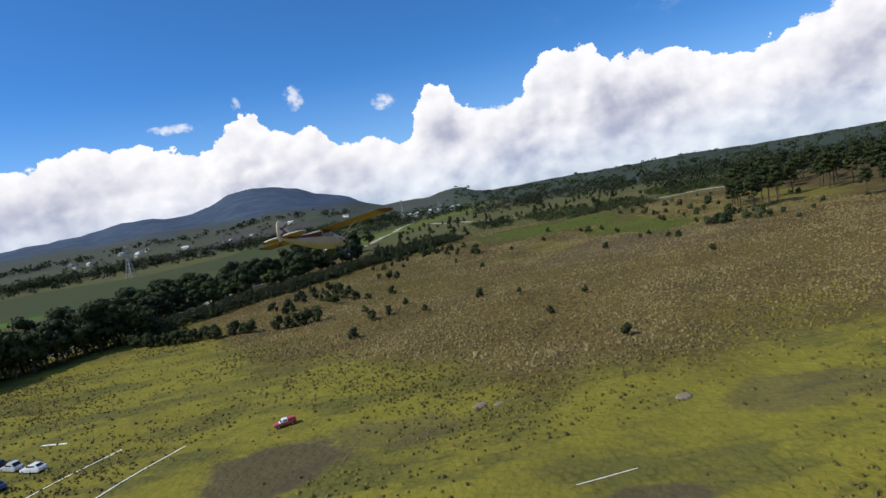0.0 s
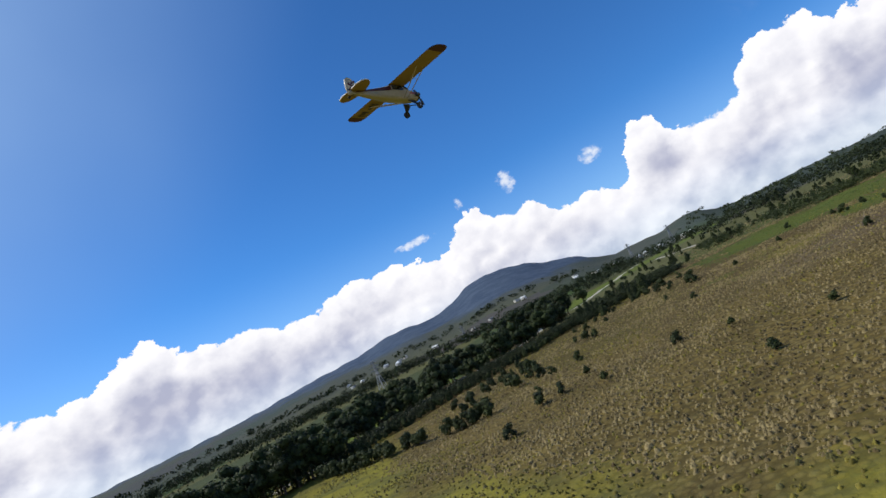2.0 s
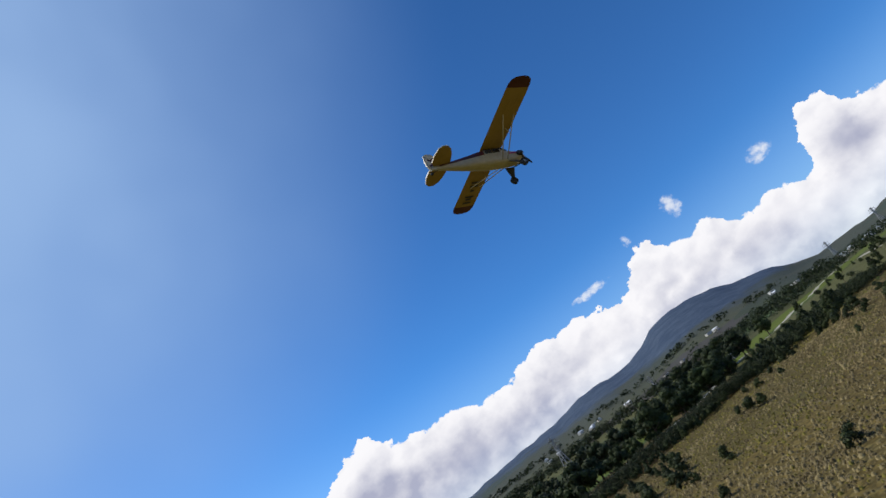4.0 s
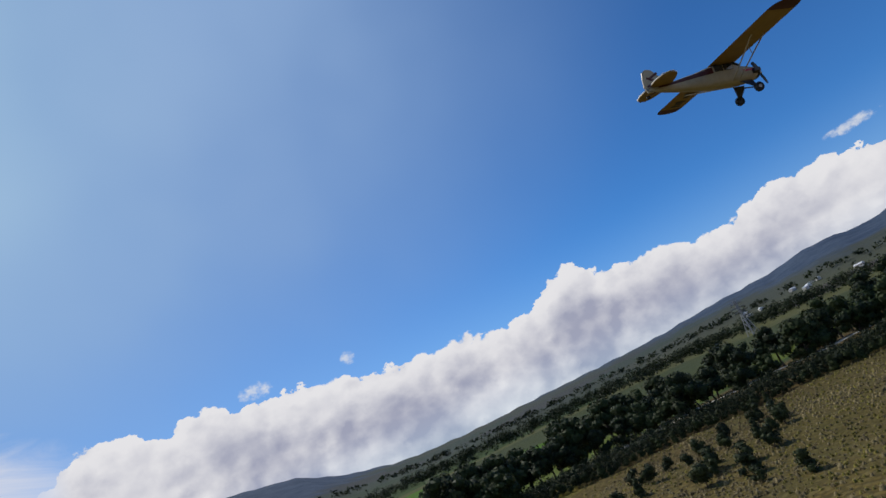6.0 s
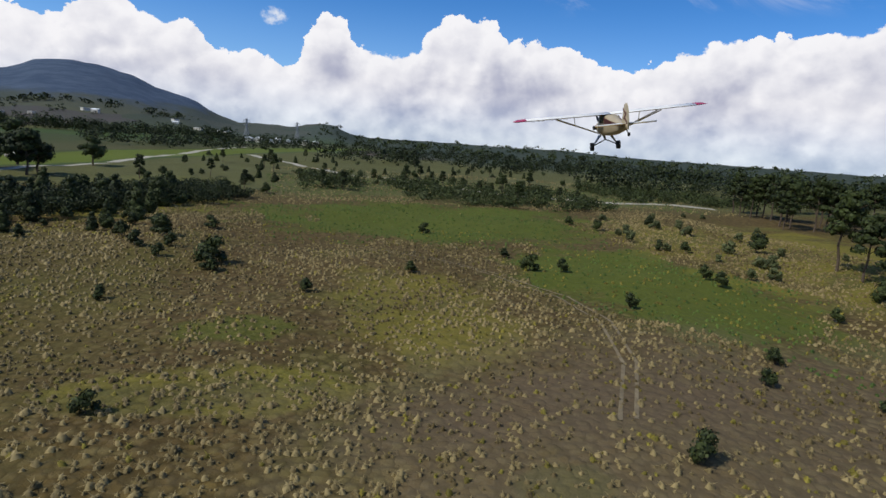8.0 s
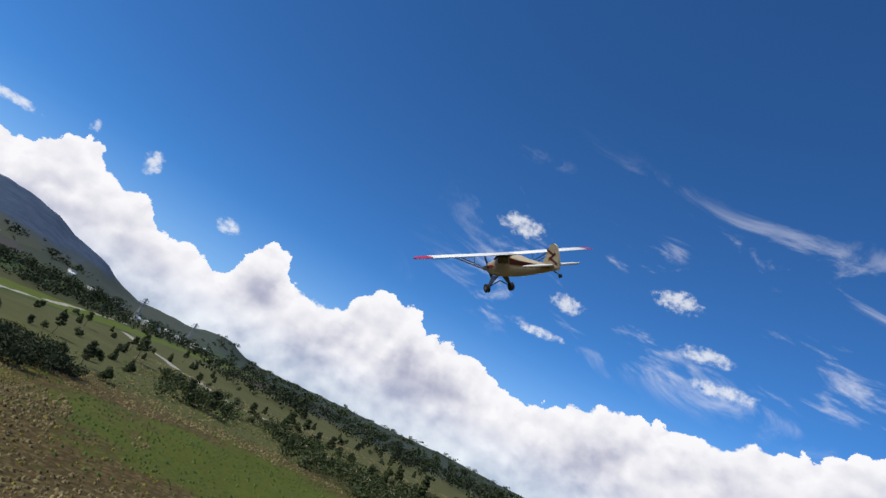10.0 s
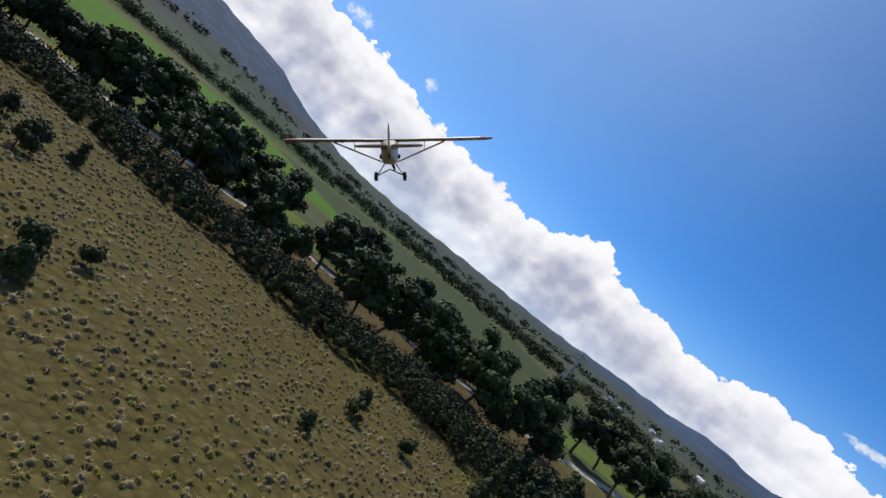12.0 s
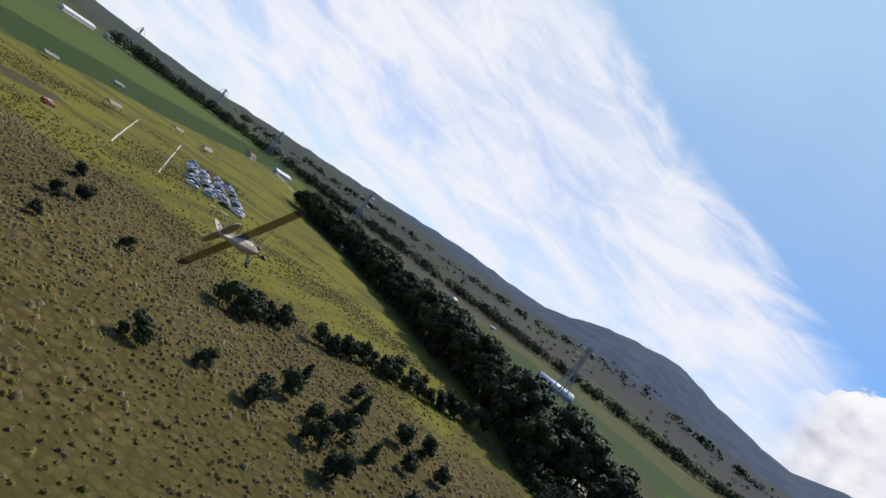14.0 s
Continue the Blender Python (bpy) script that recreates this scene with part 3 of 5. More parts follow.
def core_cloud(rng, blobs, shrink=0.8):
    """A coarse dark heart for each blob, so that a crown is not see-through."""
    vs, fs = [], []
    for x, y, z, r, sq in blobs:
        bm = bmesh.new()
        bmesh.ops.create_icosphere(bm, subdivisions=1, radius=r * shrink)
        base = len(vs)
        bm.verts.index_update()
        vs += [(x + p.co.x * rng.uniform(0.8, 1.1), y + p.co.y * rng.uniform(0.8, 1.1), z + p.co.z * sq * rng.uniform(0.8, 1.1)) for p in bm.verts]
        fs += [tuple(base + q.index for q in f.verts) for f in bm.faces]
        bm.free()
    return vs, fs


def crown_mesh(name, rng, blobs, count, size, mat, shrink=0.8):
    v, q = leaf_cloud(rng, blobs, count, size)
    cv, cf = core_cloud(rng, blobs, shrink)
    verts = [tuple(p) for p in v] + cv
    faces = [tuple(f) for f in q.tolist()] + [tuple(i + len(v) for i in f) for f in cf]
    return mesh_of(name, verts, faces, mat)


def trunk_mesh(rng, height, r, limbs):
    bm = bmesh.new()
    bend = [Vector((0, 0, -0.3))]
    for k in range(1, 6):
        bend.append(Vector((rng.normal() * r * 0.8, rng.normal() * r * 0.8, height * k / 5)))
    for k in range(5):
        merge(bm, rod(bend[k], bend[k + 1], r * (1 - 0.15 * k), 7, r * (1 - 0.15 * (k + 1))))
    for k in range(limbs):
        z0 = height * rng.uniform(0.45, 0.95)
        a = rng.uniform(0, 6.28)
        ln = height * rng.uniform(0.18, 0.34)
        merge(bm, rod((0, 0, z0), (math.cos(a) * ln, math.sin(a) * ln, z0 + ln * 0.5), r * 0.35, 5, r * 0.12))
    return bm


def make_tree(kind, seed, label):
    """One tree with its trunk and crown, at the origin."""
    rng = np.random.default_rng(seed)
    blobs = []
    if kind == "pine":
        h = 11.5
        t = thing("pine_tree", label, "tree")
        part("trunk", trunk_mesh(rng, h * 0.82, 0.24, 7), BARK, t)
        for k in range(15):
            f = k / 14
            z = h * (0.50 + 0.48 * f)
            rad = (1.0 - 0.72 * f) * 2.7
            a = k * 2.4 + rng.uniform(-0.4, 0.4)
            blobs.append((math.cos(a) * rad * 0.75, math.sin(a) * rad * 0.75, z + rng.normal() * 0.3, rng.uniform(0.9, 1.45), 0.6))
        crown = crown_mesh("crown", rng, blobs, 1300, 0.26, PINE, 0.7)
    elif kind == "broad":
        h = 10.5
        t = thing("roadside_tree", label, "tree")
        part("trunk", trunk_mesh(rng, h * 0.7, 0.32, 8), BARK, t)
        for k in range(20):
            f = rng.uniform(0, 1)
            a = rng.uniform(0, 6.28)
            rad = 3.6 * math.sqrt(rng.uniform(0, 1)) * math.sin(math.pi * (0.22 + 0.68 * f))
            blobs.append((math.cos(a) * rad, math.sin(a) * rad, h * (0.34 + 0.56 * f), rng.uniform(1.1, 1.9), 0.75))
        crown = crown_mesh("crown", rng, blobs, 1700, 0.30, BROADLEAF, 0.82)
    elif kind == "cypress":
        h = 6.0
        t = thing("young_conifer", label, "tree")
        part("trunk", trunk_mesh(rng, h * 0.7, 0.13, 3), BARK, t)
        for k in range(11):
            f = k / 10
            rad = 0.75 * (1 - 0.6 * f)
            a = k * 2.2
            blobs.append((math.cos(a) * rad, math.sin(a) * rad, h * (0.14 + 0.76 * f) + rng.normal() * 0.15, 1.5 * (1 - 0.62 * f) + rng.uniform(-0.1, 0.25), 0.9))
        crown = crown_mesh("crown", rng, blobs, 900, 0.22, SHRUB)
    else:
        h = 2.6
        t = thing("bush", label, "bush")
        part("trunk", trunk_mesh(rng, h * 0.5, 0.07, 5), BARK, t)
        for k in range(15):
            a = rng.uniform(0, 6.28)
            f = rng.uniform(0, 1)
            rad = 0.95 * math.sqrt(rng.uniform(0, 1)) * (1.15 - 0.6 * f)
            blobs.append((math.cos(a) * rad, math.sin(a) * rad, h * (0.22 + 0.6 * f), rng.uniform(0.36, 0.7), 0.85))
        crown = crown_mesh("crown", rng, blobs, 720, 0.14, SHRUB if kind == "bush" else SCRUB, 0.7)
    ob = new("crown", crown)
    ob.parent = t
    return t


KINDS = {}
for kind, n_kind, text in (("pine", 4, "tall dark green pine with a bare trunk and layered crown"), ("broad", 4, "broad dark green roadside tree with a rounded crown"),
                           ("cypress", 3, "young dark green conifer standing in the dry grass"), ("bush", 4, "dark green rounded bush in dry bunch grass"), ("scrub", 3, "grey-green low scrub bush in the grass")):
    KINDS[kind] = [make_tree(kind, 10 * n_kind + k + len(kind), text) for k in range(n_kind)]
used_first = set()
plant_rng = random.Random(7)


def plant(kind, x, y, size=1.0, group="", squash=1.0):
    """Sets a plant on the land."""
    first = plant_rng.choice(KINDS[kind])
    m = pose(x, y, float(ground(x, y)) - 0.05, 0, 0, plant_rng.uniform(0, 360)) @ Matrix.Diagonal((size, size, size * squash, 1))
    if first.name in used_first:
        ob = copy_thing(first, m)
    else:
        used_first.add(first.name)
        ob = first
    ob.matrix_basis = m
    if group:
        ob["group"] = group
    return ob


# bushes of the grassland
CLUSTER = [(-42, 207), (-25, 218), (-32, 215), (-50, 211), (-48, 215), (-34, 220), (-30, 225), (-29, 231), (-39, 227), (-51, 222), (-46, 228), (-57, 223), (-35, 237), (-43, 236), (-50, 237), (-34, 240), (-49, 244), (-39, 251), (-46, 252), (-33, 243), (-41, 245), (-51, 247), (-36, 223), (-53, 230), (-48, 257), (-36, 248)]
for k, (x, y) in enumerate(CLUSTER):
    plant("bush" if k % 4 else "cypress", x, y, (1.15 + 0.5 * ((k * 7) % 5) / 4) * (1.0 if k % 4 else 0.4), "bushes of the clearing")
LONE = [(-11, 212, 1.3), (-11, 174, 1.1), (-16, 171, 1.3), (-20, 154, 1.2), (-6, 186, 0.9), (-19, 185, 0.9), (-13, 257, 1.5), (-10, 257, 1.3), (-7, 285, 0.9), (-17, 296, 1.1), (-13, 303, 1), (-5, 309, 0.8), (-18, 262, 1), (-23, 300, 1), (18, 271, 0.8), (16, 301, 1.2), (12, 310, 1.4), (17, 315, 1.1), (19, 311, 1.8), (21, 295, 1), (22, 302, 1.1), (27, 321, 1.2), (30, 291, 1.9), (30, 287, 1.2), (45, 271, 0.9), (76, 326, 1.1), (63, 282, 0.9), (87, 299, 0.9), (87, 286, 1.3), (93, 285, 1.1), (121, 279, 1.2), (120, 274, 1.2), (92, 260, 1)]
LONE += [(92, 234, 0.8), (98, 239, 0.9), (101, 227, 0.9), (103, 223, 1), (101, 219, 0.9), (73, 221, 1), (26, 236, 0.8), (161, 308, 2.2), (129, 305, 1), (135, 303, 1.1), (129, 334, 1.3), (153, 343, 1.4), (125, 343, 1.2), (16, 358, 1.3), (17, 174, 1.1), (0, 170, 0.9), (30, 140, 0.9), (38, 110, 1), (-20, 213, 1), (28, 168, 0.7), (44, 156, 0.8), (93, 179, 0.9), (11, 325, 1.2), (15, 325, 1.1)]
for x, y, s in LONE:
    plant("bush", x, y, s, "lone bushes")
for k in range(24):
    f = k / 23
    plant("bush", -57 - 46 * f + plant_rng.uniform(-1.5, 1.5), 192 + 13 * f * f + plant_rng.uniform(-1.8, 1.8), plant_rng.uniform(1.35, 2.1), "bush row by the clearing")
for x, y in ((-35, 190), (-38, 192), (-41, 188), (-44, 189), (-48, 190), (-40, 191)):
    plant("bush", x, y, plant_rng.uniform(1.6, 2.0), "bush row by the clearing")
# the roadside belt: a dense hedge on this side, tall trees behind it
EDGE = [(-225, -60), (-196, 40), (-162, 116), (-136, 166), (-116, 202), (-99, 220), (-80, 246), (-62, 266), (-52, 281), (-42, 294), (-34, 308), (-24, 322), (-14, 334), (0, 350), (14, 366), (30, 386)]


def along(pts, gap):
    """Points every gap metres on a line, with the way across it."""
    out, left = [], 0.0
    for a, b in zip(pts, pts[1:]):
        a, b = Vector(a), Vector(b)
        ln, d = (b - a).length, (b - a).normalized()
        while left < ln:
            out.append((a + d * left, Vector((-d.y, d.x))))
            left += gap
        left -= ln
    return out


HEDGE_BACK = []
for p, side in along(EDGE[5:], 2.3):
    q = p + side * plant_rng.uniform(-1, 1.2)
    if plant_rng.random() < 0.25:
        plant("cypress", q.x, q.y, plant_rng.uniform(0.45, 0.7), "roadside hedge")
    else:
        plant("bush", q.x, q.y, plant_rng.uniform(0.8, 1.5), "roadside hedge")
    for row in range(1, 7):
        q = p + side * (row * 2.7 + plant_rng.uniform(-1, 1.2))
        HEDGE_BACK.append((q.x, q.y, plant_rng.uniform(1.4, 2.2), plant_rng.uniform(3.0, 5.5)))
for p, side in along(EDGE[5:13], 6.6):
    q = p + side * plant_rng.uniform(18, 29)
    if plant_rng.random() < 0.82:
        plant("broad", q.x, q.y, plant_rng.uniform(1.0, 1.6), "roadside trees")
    q = p + side * plant_rng.uniform(46, 62)
    if plant_rng.random() < 0.35:
        plant("broad", q.x, q.y, plant_rng.uniform(1.0, 1.7), "roadside trees")
for p, side in along(ROAD[5:15], 8.5):
    for way in (-1, 1):
        if plant_rng.random() < (0.72 if way > 0 else 0.5):
            q = p + side * way * plant_rng.uniform(6, 15)
            plant("broad", q.x, q.y, plant_rng.uniform(1.1, 1.8), "roadside trees")
for p, side in along(EDGE[:6], 5.0):
    for row in range(3):
        q = p + side * (plant_rng.uniform(1, 6) + row * 7)
        plant("broad", q.x, q.y, plant_rng.uniform(1.1, 1.75), "roadside trees")
        HEDGE_BACK += [(q.x + plant_rng.uniform(-3, 3), q.y + plant_rng.uniform(-3, 3), plant_rng.uniform(2.0, 3.0), plant_rng.uniform(4, 7)) for _ in range(2)]
for k in range(170):
    y = plant_rng.uniform(312, 385)
    x = float(np.interp(y, [p[1] for p in EDGE], [p[0] for p in EDGE])) + plant_rng.uniform(-3, 4 + 9 * abs(math.sin(y * 0.09)))
    HEDGE_BACK.append((x, y, plant_rng.uniform(1.3, 2.2), plant_rng.uniform(2.5, 5.0)))
# thicket where the belt meets the scrub in the north
for k in range(80):
    plant("cypress" if k % 5 < 3 else "bush", plant_rng.uniform(-24, 12), plant_rng.uniform(314, 388), plant_rng.uniform(0.6, 1.3), "northern thicket")
# scrub and pines of the north and the east
for k in range(120):
    y = plant_rng.uniform(388, 600)
    x = plant_rng.uniform(-10, 80 + (y - 300) * 0.75)
    plant(("bush", "pine", "scrub", "cypress")[k % 4], x, y, plant_rng.uniform(0.7, 1.1) * (1.5 if k % 4 in (0, 2) else 0.75), "northern scrub")
for k in range(150):
    x, y = plant_rng.uniform(148, 310), plant_rng.uniform(258, 420)
    if x > 150 + (y - 268) * 0.62 and math.sin(x * 0.09) + math.sin(y * 0.11 + 1) > -0.9:
        plant("pine", x, y, plant_rng.uniform(1.1, 1.6), "pine wood")
for k in range(40):
    x, y = plant_rng.uniform(112, 200), plant_rng.uniform(205, 390)
    if x > 128 + (300 - y) * 0.15:
        plant("scrub", x, y, plant_rng.uniform(0.7, 1.5), "scrub by the pine wood")
for k in range(26):
    plant("scrub" if k % 2 else "bush", plant_rng.uniform(122, 152), plant_rng.uniform(226, 266), plant_rng.uniform(0.9, 1.7), "scrub by the pine wood")
for k in range(36):
    plant("pine", plant_rng.uniform(180, 320), plant_rng.uniform(170, 270), plant_rng.uniform(1.0, 1.5), "pine wood")


def woods(name, spots, label, mat, leaf=1.1, count=26):
    """Far woods: many crowns in one mesh. spots: x, y, radius, height."""
    rng = np.random.default_rng(len(spots))
    V, Q = [], []
    off = 0
    for x, y, r, h in spots:
        z = float(ground(x, y))
        blobs = [(x + rng.normal() * r * 0.5, y + rng.normal() * r * 0.5, z + h * f, r * rng.uniform(0.6, 0.95), min(h / r * 0.34, 0.8)) for f in (0.35, 0.6, 0.8)]
        v, q = leaf_cloud(rng, blobs, count, leaf * r / 4)
        V.append(v)
        Q.append(q + off)
        off += len(v)
    return tagged(new(name, quick_mesh(name, np.concatenate(V), np.concatenate(Q), mat)), label, "trees", kind="stuff")


def ring_spots(rng, az0, az1, r0, r1, count, size, height, gaps=False):
    out = []
    for _ in range(count):
        a, r = radians(rng.uniform(az0, az1)), rng.uniform(r0, r1)
        s = rng.uniform(0.55, 1.45)
        if gaps and math.sin(a * 23 + r * 0.011) + math.sin(r * 0.023 + a * 9) < rng.uniform(-0.9, 0.3):
            continue
        out.append((CENTRE[0] - math.sin(a) * r, CENTRE[1] + math.cos(a) * r, size * s, height * s))
    return out


wood_rng = random.Random(3)
woods("hedge_thicket", HEDGE_BACK, "dense dark hedge of shrubs along the country road", SHRUB, 0.45, 170)
woods("tree_row", ring_spots(wood_rng, 4, 160, 815, 855, 1700, 6.0, 12), "dark row of far trees along the farmland", BROADLEAF, 0.5, 100)
woods("tree_row", ring_spots(wood_rng, 8, 150, 1350, 1400, 420, 7, 10) + ring_spots(wood_rng, 20, 70, 700, 716, 120, 4, 7), "broken rows of trees between far fields", BROADLEAF)
woods("scattered_trees", ring_spots(wood_rng, -10, 150, 900, 1500, 900, 4.0, 6, True), "trees scattered over far fields and slopes", BROADLEAF)
woods("far_wood", ring_spots(wood_rng, -90, 0, 400, 900, 1500, 4.2, 7.5, True) + ring_spots(wood_rng, -95, -30, 300, 430, 420, 4.5, 12, True), "dark pine wood on the gentle northern rise", PINE, 0.6, 75)
woods("scrub_band", [(x, 408 + 20 * math.sin(x * 0.035) + wood_rng.uniform(-16, 60), wood_rng.uniform(1.6, 3.6), wood_rng.uniform(2.2, 5.4)) for x in (wood_rng.uniform(40, 280) for _ in range(700)) if math.sin(x * 0.13) + math.sin(x * 0.051 + 2) > -0.8], "dark shrubs in a broken band beyond the hollow", SHRUB, 0.5, 90)
woods("far_wood", ring_spots(wood_rng, -95, -4, 950, 2500, 800, 8, 10, True), "dark forest on the far northern rim", PINE, 0.9, 34)
woods("far_wood", ring_spots(wood_rng, 0, 16, 460, 900, 260, 4.5, 7, True), "scattered dark trees of the northern rise", PINE, 0.6, 75)


def tufts(name, count, x0, x1, y0, y1, keep, size, mat, label, seed):
    """Bunch grass: each tuft is a fan of leaning blades."""
    rng = np.random.default_rng(seed)
    x, y = rng.uniform(x0, x1, count), rng.uniform(y0, y1, count)
    patch = 0.5 + 0.25 * np.sin(x * 0.09 + 2 * np.sin(y * 0.05)) + 0.25 * np.sin(y * 0.11 + 1.7 * np.sin(x * 0.06))
    ok = keep(x, y, patch, rng.uniform(0, 1, count))
    x, y = x[ok], y[ok]
    k = len(x)
    z = ground(x, y)
    s = size * rng.uniform(0.5, 1.4, k)
    col = s[:, None]
    spin = rng.uniform(0, 6.283, (k, 1))
    # a rounded dome, ragged round the rim
    side = 4
    a = spin + np.arange(side)[None] * 1.5708 + rng.normal(0, 0.25, (k, side))
    xx, yy = x[:, None], y[:, None]
    zz = np.broadcast_to(z[:, None], a.shape)
    rim = col * rng.uniform(0.45, 0.95, (k, side))
    low = np.stack([xx + np.cos(a) * rim, yy + np.sin(a) * rim, zz - 0.03], -1)
    mid = np.stack([xx + np.cos(a + 0.3) * rim * 0.62, yy + np.sin(a + 0.3) * rim * 0.62, zz + col * rng.uniform(0.3, 0.66, (k, side))], -1)
    peak = np.stack([x + rng.normal(0, 0.12, k) * s, y + rng.normal(0, 0.12, k) * s, z + s * rng.uniform(0.65, 1.0, k)], -1)
    v = np.concatenate([low, mid, peak[:, None]], 1)
    j = np.arange(side)
    j2 = (j + 1) % side
    face = np.concatenate([np.stack([j, j2, side + j], -1), np.stack([j2, side + j2, side + j], -1), np.stack([side + j, side + j2, 0 * j + 2 * side], -1)])
    f0 = (np.arange(k)[:, None, None] * (2 * side + 1) + face[None]).reshape(-1, 3)
    v0 = v.reshape(-1, 3)
    # loose blades that arch out of the clump
    tip = 6
    a = spin + np.arange(tip)[None] * 1.05 + rng.normal(0, 0.4, (k, tip))
    zz = np.broadcast_to(z[:, None], a.shape)
    reach = col * rng.uniform(0.7, 1.35, (k, tip))
    p0 = np.stack([xx - np.sin(a) * 0.13 * col, yy + np.cos(a) * 0.13 * col, zz + col * 0.5], -1)
    p1 = np.stack([xx + np.sin(a) * 0.13 * col, yy - np.cos(a) * 0.13 * col, zz + col * 0.5], -1)
    p2 = np.stack([xx + np.cos(a) * reach, yy + np.sin(a) * reach, zz + col * rng.uniform(0.05, 1.1, (k, tip))], -1)
    blades = np.stack([p0, p1, p2], 2).reshape(-1, 3)
    f = np.concatenate([f0, np.arange(len(blades)).reshape(-1, 3) + len(v0)])
    v = np.concatenate([v0, blades])
    return tagged(new(name, quick_mesh(name, v, f, mat)), label, "grass", kind="stuff")


def edge_x(y):
    return np.interp(y, [p[1] for p in EDGE], [p[0] for p in EDGE])


def field_rim(x):
    """Where the mown field meets the dry slope."""
    return np.maximum(np.maximum(80 - 1.65 * x, 111 - 0.88 * x), 94.0)


def in_hollow(x, y):
    """The lush green hollow in the north."""
    wob = 0.16 * np.sin(y * 0.13 + 1.0) + 0.12 * np.sin(x * 0.17 + y * 0.05) + 0.10 * np.sin(x * 0.41)
    return (np.hypot((x - 86) / 52, (y - 348) / 36) + wob < 1) | (np.hypot((x - 107) / 23, (y - 276) / 38) + wob < 1)


tufts("dry_grass", 105000, -75, 190, 90, 400, lambda x, y, p, u: (x > edge_x(y) + 2) & (u < 0.35 + 0.55 * p) & ~(in_hollow(x, y) & (u < 0.86)) & ~((y < field_rim(x) + 14 - 24 * p) & (u < 0.78)) & ~((x < 8) & (y > 195) & (u < 0.22)),
      0.36, STRAW, "tussocks of dry straw-coloured bunch grass", 1)
tufts("green_grass", 84000, -125, 190, 25, 330, lambda x, y, p, u: (x > edge_x(y) + 2) & (u < 0.06 + 1.1 * (1 - p) ** 2.4) & ((y < field_rim(x) + 25) | (u < 0.12) | ((x < 12) & (y > 195) & (u < 0.45))) & ~((y < 110) & (p > 0.6)),
      0.38, HERB, "tussocks of green grass and weeds", 2)
tufts("dry_grass", 27000, -75, 190, 90, 380, lambda x, y, p, u: (x > edge_x(y) + 3) & (u < 0.2 + 0.7 * p ** 2) & ~in_hollow(x, y) & ~((y < field_rim(x) + 6) & (u < 0.88)),
      0.50, STRAW, "large pale tussocks of dry bunch grass", 3)
tufts("weeds", 15000, -120, 190, 30, 200, lambda x, y, p, u: (u < 0.9 * (1 - p) ** 2) & (x > edge_x(y) + 3) & (y < field_rim(x) + 10), 0.46, WEED, "dark olive weeds scattered over the mown field", 4)
tufts("green_grass", 26000, 20, 210, 225, 480, lambda x, y, p, u: (u < 0.85 * (0.35 + 0.65 * p)) & (in_hollow(x, y) | (y > 385)) & (x > edge_x(y) + 6), 0.36, LUSH, "lush green grass of the northern hollow", 5)
tufts("dry_grass", 15000, 0, 240, 380, 540, lambda x, y, p, u: (u < 0.6 * p) & (x > edge_x(y) + 8), 0.42, STRAW, "dry tussocks on the northern rise", 6)


# ---- the model field: lines, truck, cars ----
def chalk(a, b, label, width=0.35):
    return ribbon("field_line", [a, b], width, CHALK, label, 0.07, 2.0, "", "field marking")


chalk((-44, 98), (-84, 8), "white chalk line on the mown field")
chalk((-57, 103), (-105, 8), "white chalk line on the mown field beside the parked cars")
chalk((-77.0, 113.0), (-71.0, 111.0), "short pale board lying on the grass", 0.6)
chalk((13.0, 61.5), (20.5, 62.5), "short white chalk line in the green grass", 0.14)
for a, b in (((-13.0, 91.0), (-15.5, 79.0)), ((-2.5, 88.0), (-4.0, 77.5))):
    ribbon("faded_line", [a, b], 0.12, WORN, "thin faded line across the mown grass", 0.06, 2.0, "", "field marking")

SPOIL = grainy("pale_dug_soil", (0.15, 0.12, 0.085), (0.26, 0.21, 0.15), 1.5, 0.95, bump=0.5)


def make_mound(x, y, r, h, label):
    """A heap of dug soil with an uneven foot."""
    rng = np.random.default_rng(int(x * 7 + y))
    rings = []
    for f, z in ((1.0, -0.1), (0.8, 0.35), (0.5, 0.8), (0.15, 1.0)):
        rings.append([(math.cos(k * 0.524) * r * f * rng.uniform(0.75, 1.2), math.sin(k * 0.524) * r * f * rng.uniform(0.6, 1.0), z * h * rng.uniform(0.8, 1.1)) for k in range(12)])
    me = bpy.data.meshes.new("soil_mound")
    bm = loft(rings)
    bm.to_mesh(me)
    bm.free()
    me.materials.append(SPOIL)
    me.polygons.foreach_set("use_smooth", [True] * len(me.polygons))
    ob = tagged(new("soil_mound", me), label, "mound", "heaps of dug soil")
    ob.matrix_basis = pose(x, y, float(ground(x, y)), 0, 0, 30)
    return ob


